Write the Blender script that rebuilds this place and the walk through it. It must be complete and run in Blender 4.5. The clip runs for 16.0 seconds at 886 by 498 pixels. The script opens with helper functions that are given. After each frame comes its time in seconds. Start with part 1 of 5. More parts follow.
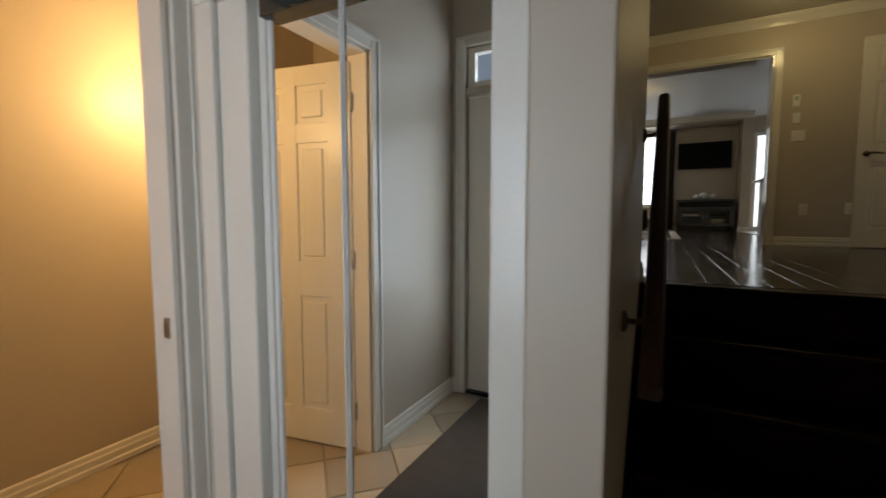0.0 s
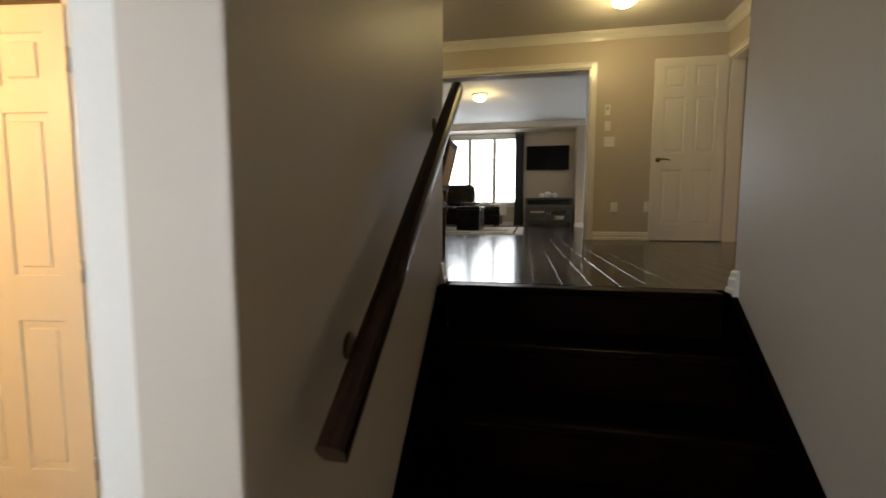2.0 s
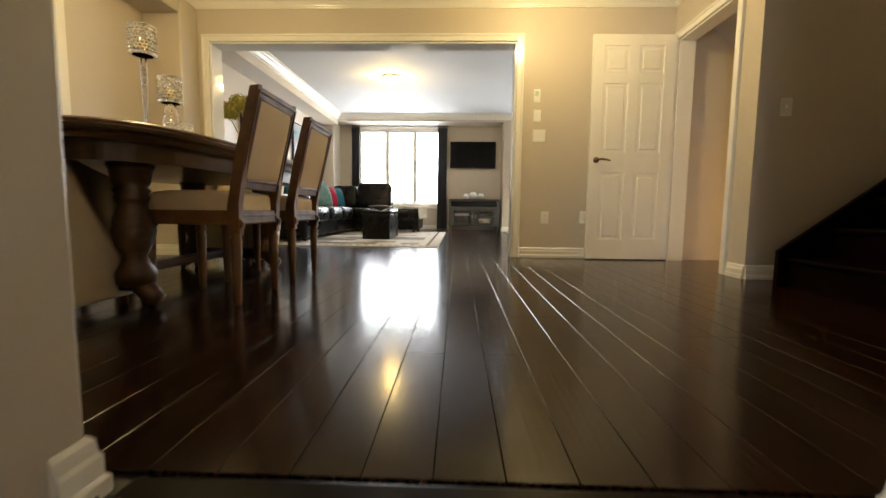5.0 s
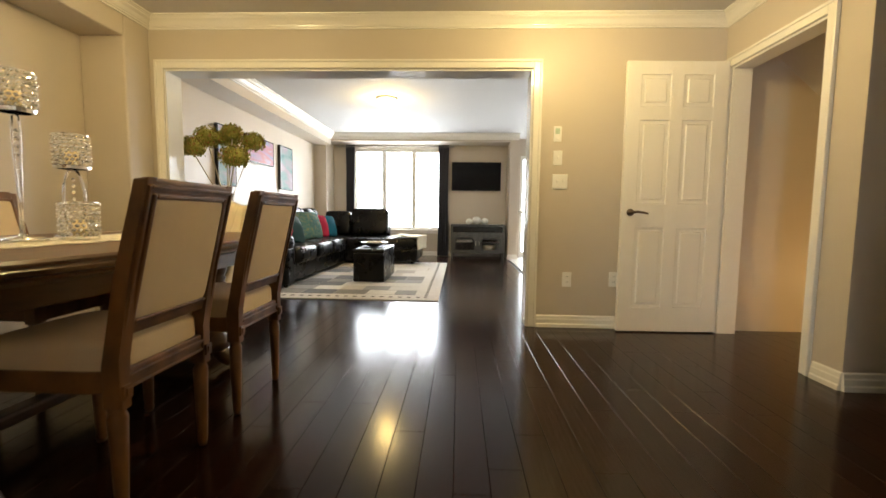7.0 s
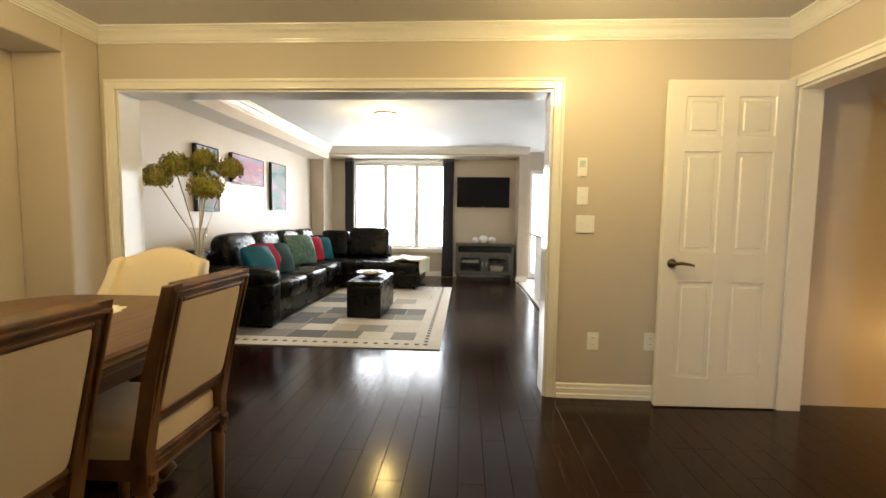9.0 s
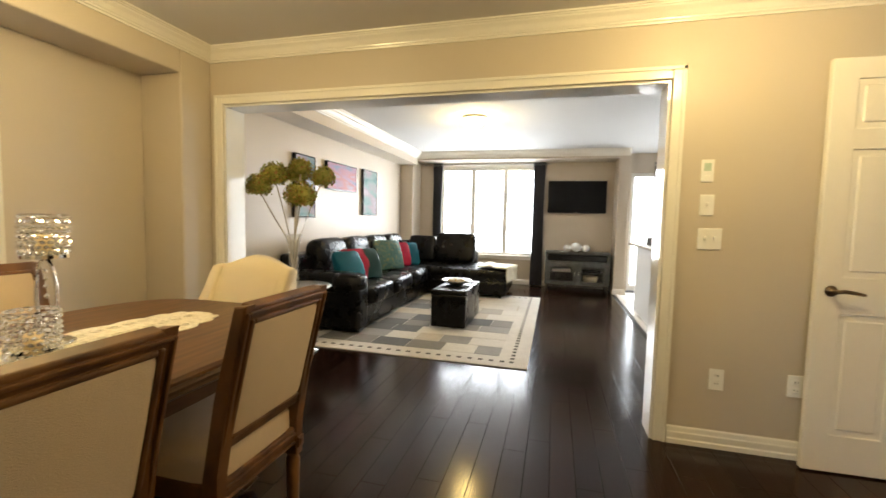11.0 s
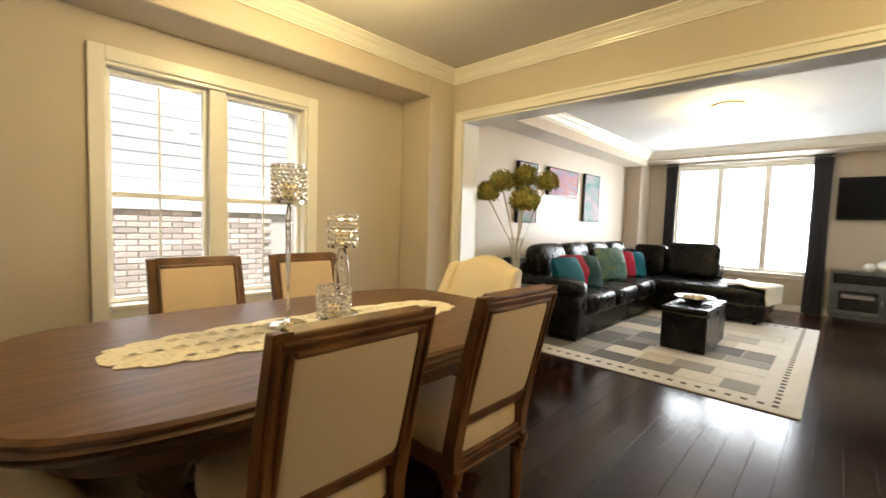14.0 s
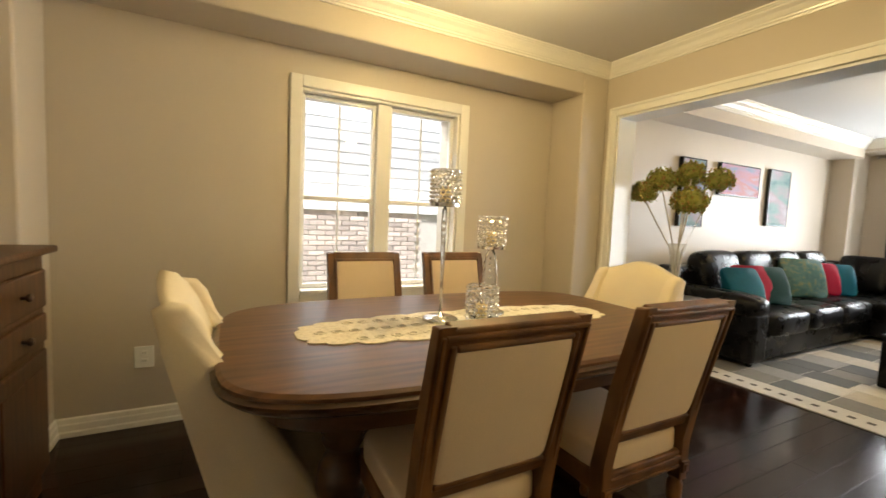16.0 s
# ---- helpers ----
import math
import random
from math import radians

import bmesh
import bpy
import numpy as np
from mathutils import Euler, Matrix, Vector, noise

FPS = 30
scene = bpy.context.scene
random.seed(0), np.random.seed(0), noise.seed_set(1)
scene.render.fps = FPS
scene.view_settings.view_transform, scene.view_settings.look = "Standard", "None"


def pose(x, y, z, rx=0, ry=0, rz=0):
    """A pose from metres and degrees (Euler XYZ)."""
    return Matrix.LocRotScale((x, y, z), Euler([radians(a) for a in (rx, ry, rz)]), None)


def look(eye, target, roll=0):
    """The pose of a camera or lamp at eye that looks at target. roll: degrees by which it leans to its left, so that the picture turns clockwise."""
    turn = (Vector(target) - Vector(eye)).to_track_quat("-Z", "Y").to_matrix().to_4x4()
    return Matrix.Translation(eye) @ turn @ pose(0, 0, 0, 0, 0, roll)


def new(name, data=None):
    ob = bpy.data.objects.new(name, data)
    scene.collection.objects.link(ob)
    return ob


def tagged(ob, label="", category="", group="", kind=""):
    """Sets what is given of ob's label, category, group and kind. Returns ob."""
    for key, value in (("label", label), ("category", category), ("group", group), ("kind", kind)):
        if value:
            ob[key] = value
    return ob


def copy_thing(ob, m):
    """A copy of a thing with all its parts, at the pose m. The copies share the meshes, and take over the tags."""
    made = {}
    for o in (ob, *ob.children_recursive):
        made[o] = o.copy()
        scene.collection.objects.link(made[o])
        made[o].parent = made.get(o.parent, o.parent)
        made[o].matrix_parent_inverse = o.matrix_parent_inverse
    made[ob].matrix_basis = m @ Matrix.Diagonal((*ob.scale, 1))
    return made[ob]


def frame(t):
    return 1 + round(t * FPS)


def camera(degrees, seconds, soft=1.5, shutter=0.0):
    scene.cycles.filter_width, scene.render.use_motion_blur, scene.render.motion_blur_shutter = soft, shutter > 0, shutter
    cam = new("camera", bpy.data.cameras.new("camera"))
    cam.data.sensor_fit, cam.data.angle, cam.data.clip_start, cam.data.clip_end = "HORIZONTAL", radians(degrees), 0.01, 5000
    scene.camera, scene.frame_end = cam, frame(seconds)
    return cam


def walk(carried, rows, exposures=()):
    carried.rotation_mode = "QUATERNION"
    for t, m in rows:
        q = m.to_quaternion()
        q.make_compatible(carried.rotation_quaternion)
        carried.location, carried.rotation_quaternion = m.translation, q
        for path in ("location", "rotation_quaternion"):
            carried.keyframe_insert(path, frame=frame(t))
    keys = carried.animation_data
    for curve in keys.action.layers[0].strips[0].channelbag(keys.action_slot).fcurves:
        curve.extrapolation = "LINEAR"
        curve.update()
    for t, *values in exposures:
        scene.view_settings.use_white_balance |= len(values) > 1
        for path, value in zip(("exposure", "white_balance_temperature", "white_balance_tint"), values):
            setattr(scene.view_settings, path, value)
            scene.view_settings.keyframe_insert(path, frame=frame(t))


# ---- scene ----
cam = camera(93.1, 16.0, shutter=0.5)
PATH = [
    (0, (0.215, -5.694, 0.308), (-0.707, -3.925, 0.156), 0.0),
    (0.5, (0.298, -5.603, 0.309), (-0.495, -3.773, 0.157), 0.0),
    (1, (0.378, -5.51, 0.33), (-0.278, -3.628, 0.168), 0.0),
    (1.5, (0.437, -5.449, 0.314), (-0.083, -3.525, 0.15), 0.0),
    (2, (0.491, -5.32, 0.313), (0.109, -3.364, 0.144), 0.1),
    (2.5, (0.545, -5.165, 0.309), (0.308, -3.185, 0.136), 0.1),
    (3, (0.616, -4.994, 0.302), (0.474, -3.007, 0.124), 0.2),
    (3.5, (0.682, -4.765, 0.307), (0.59, -2.775, 0.126), 0.4),
    (4, (0.692, -4.517, 0.318), (0.62, -2.527, 0.133), 0.6),
    (6.5, (0.677, -3.526, 0.781), (0.61, -1.534, 0.61), 0.7),
    (7, (0.662, -3.35, 0.887), (0.588, -1.358, 0.725), 0.7),
    (7.5, (0.673, -3.179, 0.99), (0.603, -1.187, 0.831), 1.0),
    (8, (0.678, -3.038, 1.076), (0.609, -1.045, 0.924), 0.8),
    (10.5, (0.643, -2.571, 1.231), (0.29, -0.608, 1.093), 1.2),
    (11, (0.633, -2.57, 1.229), (0.124, -0.641, 1.09), 1.3),
    (11.5, (0.62, -2.57, 1.231), (-0.048, -0.69, 1.09), 1.5),
    (12, (0.628, -2.572, 1.223), (-0.202, -0.758, 1.084), 1.8),
    (12.5, (0.632, -2.589, 1.225), (-0.348, -0.851, 1.083), 1.9),
    (13, (0.598, -2.583, 1.207), (-0.519, -0.929, 1.075), 1.6),
    (13.5, (0.583, -2.583, 1.2), (-0.665, -1.025, 1.072), 1.8),
    (14, (0.567, -2.588, 1.196), (-0.804, -1.137, 1.068), 1.8),
    (14.5, (0.562, -2.594, 1.199), (-0.924, -1.262, 1.066), 2.0),
    (15, (0.551, -2.593, 1.189), (-1.042, -1.392, 1.059), 1.9),
    (15.5, (0.55, -2.603, 1.192), (-1.137, -1.537, 1.056), 2.2),
    (16, (0.557, -2.636, 1.202), (-1.206, -1.703, 1.052), 2.5),
]
EXPOSURE = [(0, -1.95), (0.5, -1.75), (1, -1.4), (1.5, -1.1), (2, -0.85), (2.5, -0.35), (3, 0.08), (3.5, 0.29), (4, 0.38), (6.5, 0.53), (11.5, 0.53), (13.5, 0.6), (16, 0.57)]
walk(cam, [(t, look(eye, target, roll)) for t, eye, target, roll in PATH], EXPOSURE)

# ---- world, lamps ----
world = bpy.data.worlds.new("sky")
scene.world = world
world.use_nodes = True
wn = world.node_tree
sky = wn.nodes.new("ShaderNodeTexSky")
sky.sky_type, sky.sun_disc, sky.sun_elevation, sky.sun_rotation = "NISHITA", False, radians(48), radians(200)
wn.links.new(sky.outputs[0], wn.nodes["Background"].inputs[0])
wn.nodes["Background"].inputs[1].default_value = 0.12


def lamp(name, kind, m, energy, colour, **kw):
    d = bpy.data.lights.new(name, kind)
    d.energy, d.color = energy, colour
    ob = new(name, d)
    ob.matrix_world = m
    if kind == "AREA":
        d.shape, d.size, d.size_y = "RECTANGLE", kw["w"], kw["h"]
    elif kind == "POINT":
        d.shadow_soft_size = kw.get("r", 0.06)
    elif kind == "SUN":
        d.angle = kw["angle"]
    return ob


DAY, WARM = (0.93, 0.97, 1.0), (1.0, 0.76, 0.34)
lamp("sun", "SUN", look((0, 0, 9), (-5.0, -2.2, 0)), 5.0, (1, 0.96, 0.9), angle=radians(12))
lamp("living_window_daylight", "AREA", look((-0.63, 5.98, 1.41), (-0.63, 0, 1.2)), 112, DAY, w=1.95, h=1.75)
lamp("kitchen_daylight", "AREA", look((2.75, 5.98, 1.15), (2.75, 0, 1.15)), 75, DAY, w=1.7, h=2.1)
lamp("dining_window_daylight", "AREA", look((-2.85, -1.66, 2.55), (-0.6, -1.66, 0.7)), 48, DAY, w=1.5, h=0.6)
lamp("front_door_daylight", "AREA", look((-0.2, -6.95, 0.5), (-0.2, 0, 0.0)), 145, (0.76, 0.87, 1.0), w=1.4, h=1.8)
lamp("living_bulb", "POINT", pose(-0.37, 2.62, 2.34), 24, (1.0, 0.68, 0.22), r=0.07)
lamp("hall_bulb", "POINT", pose(1.38, -0.9, 2.22), 25, WARM, r=0.07)
lamp("dining_bulb", "POINT", pose(-1.0, -1.5, 2.19), 21, WARM, r=0.07)
lamp("powder_bulb", "POINT", pose(-1.75, -4.35, 0.95), 115, (1.0, 0.62, 0.25), r=0.06)
lamp("basement_bulb", "POINT", pose(4.05, -0.8, 0.3), 9, (1.0, 0.6, 0.22), r=0.06)


# ---- materials ----
def mat(name, base, rough=0.5, metal=0.0, vary=0.1, scale=6.0, bump=0.0, bscale=60.0, stretch=(1, 1, 1), spec=0.5, per=None, coat=0.0):
    """A surface with coarse and fine variation of its colour and a fine relief."""
    m = bpy.data.materials.new(name)
    m.use_nodes = True
    n, l = m.node_tree.nodes, m.node_tree.links
    b = n["Principled BSDF"]
    b.inputs["Roughness"].default_value, b.inputs["Metallic"].default_value = rough, metal
    b.inputs["Specular IOR Level"].default_value, b.inputs["Coat Weight"].default_value = spec, coat
    b.inputs["Coat Roughness"].default_value = 0.1
    tc, mp = n.new("ShaderNodeTexCoord"), n.new("ShaderNodeMapping")
    mp.inputs["Scale"].default_value = stretch
    l.new(tc.outputs["Object"], mp.inputs[0])
    big, fine = n.new("ShaderNodeTexNoise"), n.new("ShaderNodeTexNoise")
    big.inputs["Scale"].default_value, fine.inputs["Scale"].default_value = scale, bscale
    big.inputs["Detail"].default_value, fine.inputs["Detail"].default_value = 5, 3
    l.new(mp.outputs[0], big.inputs[0]), l.new(mp.outputs[0], fine.inputs[0])
    add = n.new("ShaderNodeMath")
    add.operation = "ADD"
    l.new(big.outputs[0], add.inputs[0]), l.new(fine.outputs[0], add.inputs[1])
    rng = n.new("ShaderNodeMapRange")
    rng.inputs[1].default_value, rng.inputs[2].default_value = 0.6, 1.4
    rng.inputs[3].default_value, rng.inputs[4].default_value = 1 - vary, 1 + vary
    l.new(add.outputs[0], rng.inputs[0])
    last = rng.outputs[0]
    if per:
        src = n.new("ShaderNodeObjectInfo" if per == "object" else "ShaderNodeNewGeometry")
        r2 = n.new("ShaderNodeMapRange")
        r2.inputs[3].default_value, r2.inputs[4].default_value = 0.72, 1.3
        l.new(src.outputs["Random" if per == "object" else "Random Per Island"], r2.inputs[0])
        mul = n.new("ShaderNodeMath")
        mul.operation = "MULTIPLY"
        l.new(last, mul.inputs[0]), l.new(r2.outputs[0], mul.inputs[1])
        last = mul.outputs[0]
    sc = n.new("ShaderNodeVectorMath")
    sc.operation = "SCALE"
    sc.inputs[0].default_value = base
    l.new(last, sc.inputs["Scale"])
    l.new(sc.outputs[0], b.inputs["Base Color"])
    rr = n.new("ShaderNodeMapRange")
    rr.inputs[3].default_value, rr.inputs[4].default_value = max(0.0, rough - 0.06), min(1, rough + 0.06)
    l.new(big.outputs[0], rr.inputs[0]), l.new(rr.outputs[0], b.inputs["Roughness"])
    if bump:
        bp = n.new("ShaderNodeBump")
        bp.inputs["Strength"].default_value, bp.inputs["Distance"].default_value = bump, 0.004
        l.new(fine.outputs[0], bp.inputs["Height"]), l.new(bp.outputs[0], b.inputs["Normal"])
    return m


def grain_mat(name, dark, light, rough, scale, stretch, per=None, coat=0.0, bump=0.15, rings=0.2, spec=0.5):
    """Wood: rings drawn out along one axis."""
    m = bpy.data.materials.new(name)
    m.use_nodes = True
    n, l = m.node_tree.nodes, m.node_tree.links
    b = n["Principled BSDF"]
    tc, mp, wave, nz, ramp = (n.new("ShaderNode" + k) for k in ("TexCoord", "Mapping", "TexWave", "TexNoise", "ValToRGB"))
    mp.inputs["Scale"].default_value = stretch
    l.new(tc.outputs["Object"], mp.inputs[0])
    if per:
        info, off = n.new("ShaderNodeObjectInfo"), n.new("ShaderNodeVectorMath")
        off.operation = "ADD"
        sh = n.new("ShaderNodeMath")
        sh.operation, sh.inputs[1].default_value = "MULTIPLY", 37.0
        l.new(info.outputs["Random"], sh.inputs[0]), l.new(mp.outputs[0], off.inputs[0]), l.new(sh.outputs[0], off.inputs[1])
        vec = off.outputs[0]
    else:
        vec = mp.outputs[0]
    wave.inputs["Scale"].default_value, wave.inputs["Distortion"].default_value = scale, 7.0
    wave.inputs["Detail"].default_value, wave.inputs["Detail Scale"].default_value = 3, 1.4
    nz.inputs["Scale"].default_value, nz.inputs["Detail"].default_value = scale * 6, 4
    l.new(vec, wave.inputs[0]), l.new(vec, nz.inputs[0])
    mix = n.new("ShaderNodeMath")
    mix.operation = "MULTIPLY_ADD"
    mix.inputs[1].default_value = rings
    hf = n.new("ShaderNodeMath")
    hf.operation, hf.inputs[1].default_value = "MULTIPLY", 1 - rings
    l.new(nz.outputs[0], hf.inputs[0]), l.new(wave.outputs["Fac"], mix.inputs[0]), l.new(hf.outputs[0], mix.inputs[2])
    ramp.color_ramp.elements[0].color, ramp.color_ramp.elements[1].color = (*dark, 1), (*light, 1)
    ramp.color_ramp.elements[0].position, ramp.color_ramp.elements[1].position = 0.25, 0.75
    b.inputs["Specular IOR Level"].default_value = spec
    l.new(mix.outputs[0], ramp.inputs[0])
    out = ramp.outputs[0]
    if per:
        r2, sc = n.new("ShaderNodeMapRange"), n.new("ShaderNodeVectorMath")
        sc.operation = "SCALE"
        r2.inputs[3].default_value, r2.inputs[4].default_value = 0.7, 1.35
        l.new(info.outputs["Random"], r2.inputs[0]), l.new(out, sc.inputs[0]), l.new(r2.outputs[0], sc.inputs["Scale"])
        out = sc.outputs[0]
    l.new(out, b.inputs["Base Color"])
    b.inputs["Roughness"].default_value, b.inputs["Coat Weight"].default_value, b.inputs["Coat Roughness"].default_value = rough, coat, 0.12
    bp = n.new("ShaderNodeBump")
    bp.inputs["Strength"].default_value, bp.inputs["Distance"].default_value = bump, 0.002
    l.new(mix.outputs[0], bp.inputs["Height"]), l.new(bp.outputs[0], b.inputs["Normal"])
    return m


def glow(name, colour, strength):
    m = bpy.data.materials.new(name)
    m.use_nodes = True
    b = m.node_tree.nodes["Principled BSDF"]
    b.inputs["Base Color"].default_value = (0.9, 0.9, 0.88, 1)
    b.inputs["Emission Color"].default_value, b.inputs["Emission Strength"].default_value = (*colour, 1), strength
    return m


def glass_mat(name, rough=0.0, ior=1.45, tint=(1, 1, 1)):
    m = bpy.data.materials.new(name)
    m.use_nodes = True
    b = m.node_tree.nodes["Principled BSDF"]
    b.inputs["Base Color"].default_value = (*tint, 1)
    b.inputs["Transmission Weight"].default_value, b.inputs["Roughness"].default_value, b.inputs["IOR"].default_value = 1, rough, ior
    return m


def ramp_mat(name, colours, rough=0.8, source="island", scale=3.0, stretch=(1, 1, 1), bump=0.4):
    """Colours picked by a random value of each piece, or blended by noise."""
    m = bpy.data.materials.new(name)
    m.use_nodes = True
    n, l = m.node_tree.nodes, m.node_tree.links
    b = n["Principled BSDF"]
    b.inputs["Roughness"].default_value = rough
    ramp, tc, mp, nz = (n.new("ShaderNode" + k) for k in ("ValToRGB", "TexCoord", "Mapping", "TexNoise"))
    mp.inputs["Scale"].default_value = stretch
    l.new(tc.outputs["Object"], mp.inputs[0]), l.new(mp.outputs[0], nz.inputs[0])
    nz.inputs["Scale"].default_value, nz.inputs["Detail"].default_value = scale, 6
    cr = ramp.color_ramp
    cr.interpolation = "CONSTANT" if source == "island" else "LINEAR"
    while len(cr.elements) < len(colours):
        cr.elements.new(0.5)
    for i, c in enumerate(colours):
        cr.elements[i].position = i / len(colours) if source == "island" else 0.28 + 0.44 * i / (len(colours) - 1)
        cr.elements[i].color = (*c, 1)
    if source == "island":
        g = n.new("ShaderNodeNewGeometry")
        l.new(g.outputs["Random Per Island"], ramp.inputs[0])
        rng, sc = n.new("ShaderNodeMapRange"), n.new("ShaderNodeVectorMath")
        sc.operation = "SCALE"
        rng.inputs[3].default_value, rng.inputs[4].default_value = 0.7, 1.25
        l.new(nz.outputs[0], rng.inputs[0]), l.new(ramp.outputs[0], sc.inputs[0]), l.new(rng.outputs[0], sc.inputs["Scale"])
        l.new(sc.outputs[0], b.inputs["Base Color"])
    else:
        l.new(nz.outputs[0], ramp.inputs[0]), l.new(ramp.outputs[0], b.inputs["Base Color"])
    bp = n.new("ShaderNodeBump")
    bp.inputs["Strength"].default_value, bp.inputs["Distance"].default_value = bump, 0.004
    l.new(nz.outputs[0], bp.inputs["Height"]), l.new(bp.outputs[0], b.inputs["Normal"])
    return m


PAINT = mat("greige_wall_paint", (0.56, 0.49, 0.4), 0.42, vary=0.035, scale=1.3, bump=0.08, bscale=220)
CEIL = mat("ceiling_paint", (0.66, 0.63, 0.6), 0.75, vary=0.04, scale=1.0, bump=0.25, bscale=160)
CEILW = mat("white_ceiling_paint", (0.6, 0.595, 0.585), 0.75, vary=0.03, scale=1.0, bump=0.3, bscale=160)
TRIM = mat("white_gloss_trim", (0.82, 0.79, 0.72), 0.22, vary=0.03, scale=3, bump=0.03, bscale=90)
DOORP = mat("white_door_paint", (0.82, 0.78, 0.69), 0.3, vary=0.03, scale=3, bump=0.1, bscale=120, stretch=(3, 3, 0.4))
WHITE = mat("white_plastic", (0.85, 0.84, 0.8), 0.3, vary=0.02)
FLOOR = grain_mat("dark_walnut_plank", (0.004, 0.0015, 0.0009), (0.024, 0.007, 0.0032), 0.17, 1.6, (9, 0.8, 9), per="object", coat=0.0, bump=0.04, rings=0.4, spec=0.25)
GAP = mat("plank_joint", (0.008, 0.006, 0.005), 0.5)
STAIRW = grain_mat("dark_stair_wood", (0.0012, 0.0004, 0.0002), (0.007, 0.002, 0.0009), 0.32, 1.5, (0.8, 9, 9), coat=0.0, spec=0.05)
RAILW = grain_mat("dark_rail_wood", (0.006, 0.002, 0.001), (0.032, 0.011, 0.005), 0.3, 1.5, (9, 0.8, 9), coat=0.0, spec=0.25)
TABLEW = grain_mat("brown_oak_top", (0.05, 0.02, 0.0065), (0.17, 0.076, 0.028), 0.36, 0.9, (7, 0.7, 5), coat=0.0, rings=0.13)
TABLED = grain_mat("dark_oak_edge", (0.04, 0.018, 0.007), (0.11, 0.053, 0.02), 0.3, 1.0, (4, 1.2, 5), coat=0.2)
CHAIRW = grain_mat("weathered_oak", (0.055, 0.021, 0.005), (0.19, 0.082, 0.021), 0.42, 1.0, (2.2, 2.2, 1.5))
CABW = grain_mat("cabinet_wood", (0.036, 0.014, 0.0045), (0.115, 0.049, 0.016), 0.4, 1.2, (6, 6, 0.7))
LINEN = mat("cream_linen", (0.64, 0.49, 0.31), 0.85, vary=0.07, scale=5, bump=0.5, bscale=420)
CREAM = mat("cream_upholstery", (0.76, 0.64, 0.43), 0.8, vary=0.06, scale=5, bump=0.35, bscale=380)
LEATHER = mat("black_leather", (0.003, 0.003, 0.004), 0.28, vary=0.25, scale=9, bump=0.09, bscale=45, spec=0.26)
BLACK = mat("black_plastic", (0.01, 0.01, 0.011), 0.25, vary=0.1)
SCREEN = mat("black_screen", (0.003, 0.003, 0.004), 0.18, vary=0.1, spec=0.15)
CHROME = mat("chrome", (0.8, 0.8, 0.8), 0.1, metal=1.0, vary=0.05)
BRONZE = mat("dark_bronze", (0.14, 0.1, 0.07), 0.3, metal=1.0, vary=0.15, scale=20)
STEEL = mat("brushed_steel", (0.55, 0.53, 0.5), 0.3, metal=1.0, vary=0.1)
CRYSTAL = mat("crystal_bead", (0.97, 0.96, 0.92), 0.06, metal=0.8, vary=0.2, scale=40)
CANDLE = mat("ivory_candle", (0.85, 0.68, 0.38), 0.5)
LACE = ramp_mat("ivory_lace", [(0.6, 0.52, 0.37), (0.78, 0.7, 0.53), (0.84, 0.77, 0.6)], 0.9, "noise", 55, bump=0.8)
CURT = mat("charcoal_curtain", (0.06, 0.06, 0.075), 0.8, vary=0.15, scale=8, bump=0.3, bscale=300)
GREYW = grain_mat("grey_console_wood", (0.06, 0.062, 0.06), (0.13, 0.132, 0.128), 0.4, 3.0, (0.8, 6, 6))
DARKGLASS = mat("dark_glass", (0.015, 0.017, 0.018), 0.06, vary=0.1)
GLASS = glass_mat("window_glass")
VASEG = mat("vase_glass", (0.85, 0.87, 0.87), 0.08, vary=0.02)
VASEG.node_tree.nodes["Principled BSDF"].inputs["Alpha"].default_value = 0.14
MIRROR = mat("mirror_silver", (0.92, 0.94, 0.93), 0.0, metal=1.0, vary=0.0)
MIRROR.node_tree.nodes["Principled BSDF"].inputs["Roughness"].default_value = 0.0
for _l in list(MIRROR.node_tree.links):
    if _l.to_socket.name == "Roughness":
        MIRROR.node_tree.links.remove(_l)
TILE = mat("beige_floor_tile", (0.55, 0.44, 0.31), 0.25, vary=0.08, scale=4, per="object")
GROUT = mat("grout", (0.36, 0.3, 0.23), 0.85)
KTILE = mat("white_kitchen_tile", (0.75, 0.73, 0.7), 0.2, vary=0.05, per="object")
MAT_ = mat("brown_door_mat", (0.09, 0.075, 0.062), 0.95, vary=0.2, scale=12, bump=0.8, bscale=400)
RUGB = mat("ivory_rug_pile", (0.62, 0.6, 0.57), 0.95, vary=0.1, scale=9, bump=0.8, bscale=350)
RUGP = ramp_mat("rug_blocks", [(0.6, 0.58, 0.55), (0.3, 0.3, 0.3), (0.5, 0.46, 0.4), (0.12, 0.125, 0.135), (0.62, 0.6, 0.56), (0.4, 0.38, 0.35), (0.22, 0.215, 0.21)], 0.95, scale=26, stretch=(1, 4, 1))
RUGD = mat("dark_rug_marks", (0.1, 0.095, 0.09), 0.95, vary=0.1)
TEAL = mat("teal_satin", (0.001, 0.085, 0.14), 0.65, vary=0.15, scale=14, bump=0.2, spec=0.2)
PINK = mat("magenta_satin", (0.3, 0.004, 0.03), 0.65, vary=0.12, scale=14, bump=0.2, spec=0.2)
GREENP = ramp_mat("teal_gold_brocade", [(0.01, 0.06, 0.065), (0.03, 0.11, 0.1), (0.16, 0.15, 0.05)], 0.5, "noise", 22, bump=0.3)
DTEAL = mat("dark_teal_satin", (0.006, 0.04, 0.045), 0.6, vary=0.15, scale=14, bump=0.2, spec=0.2)
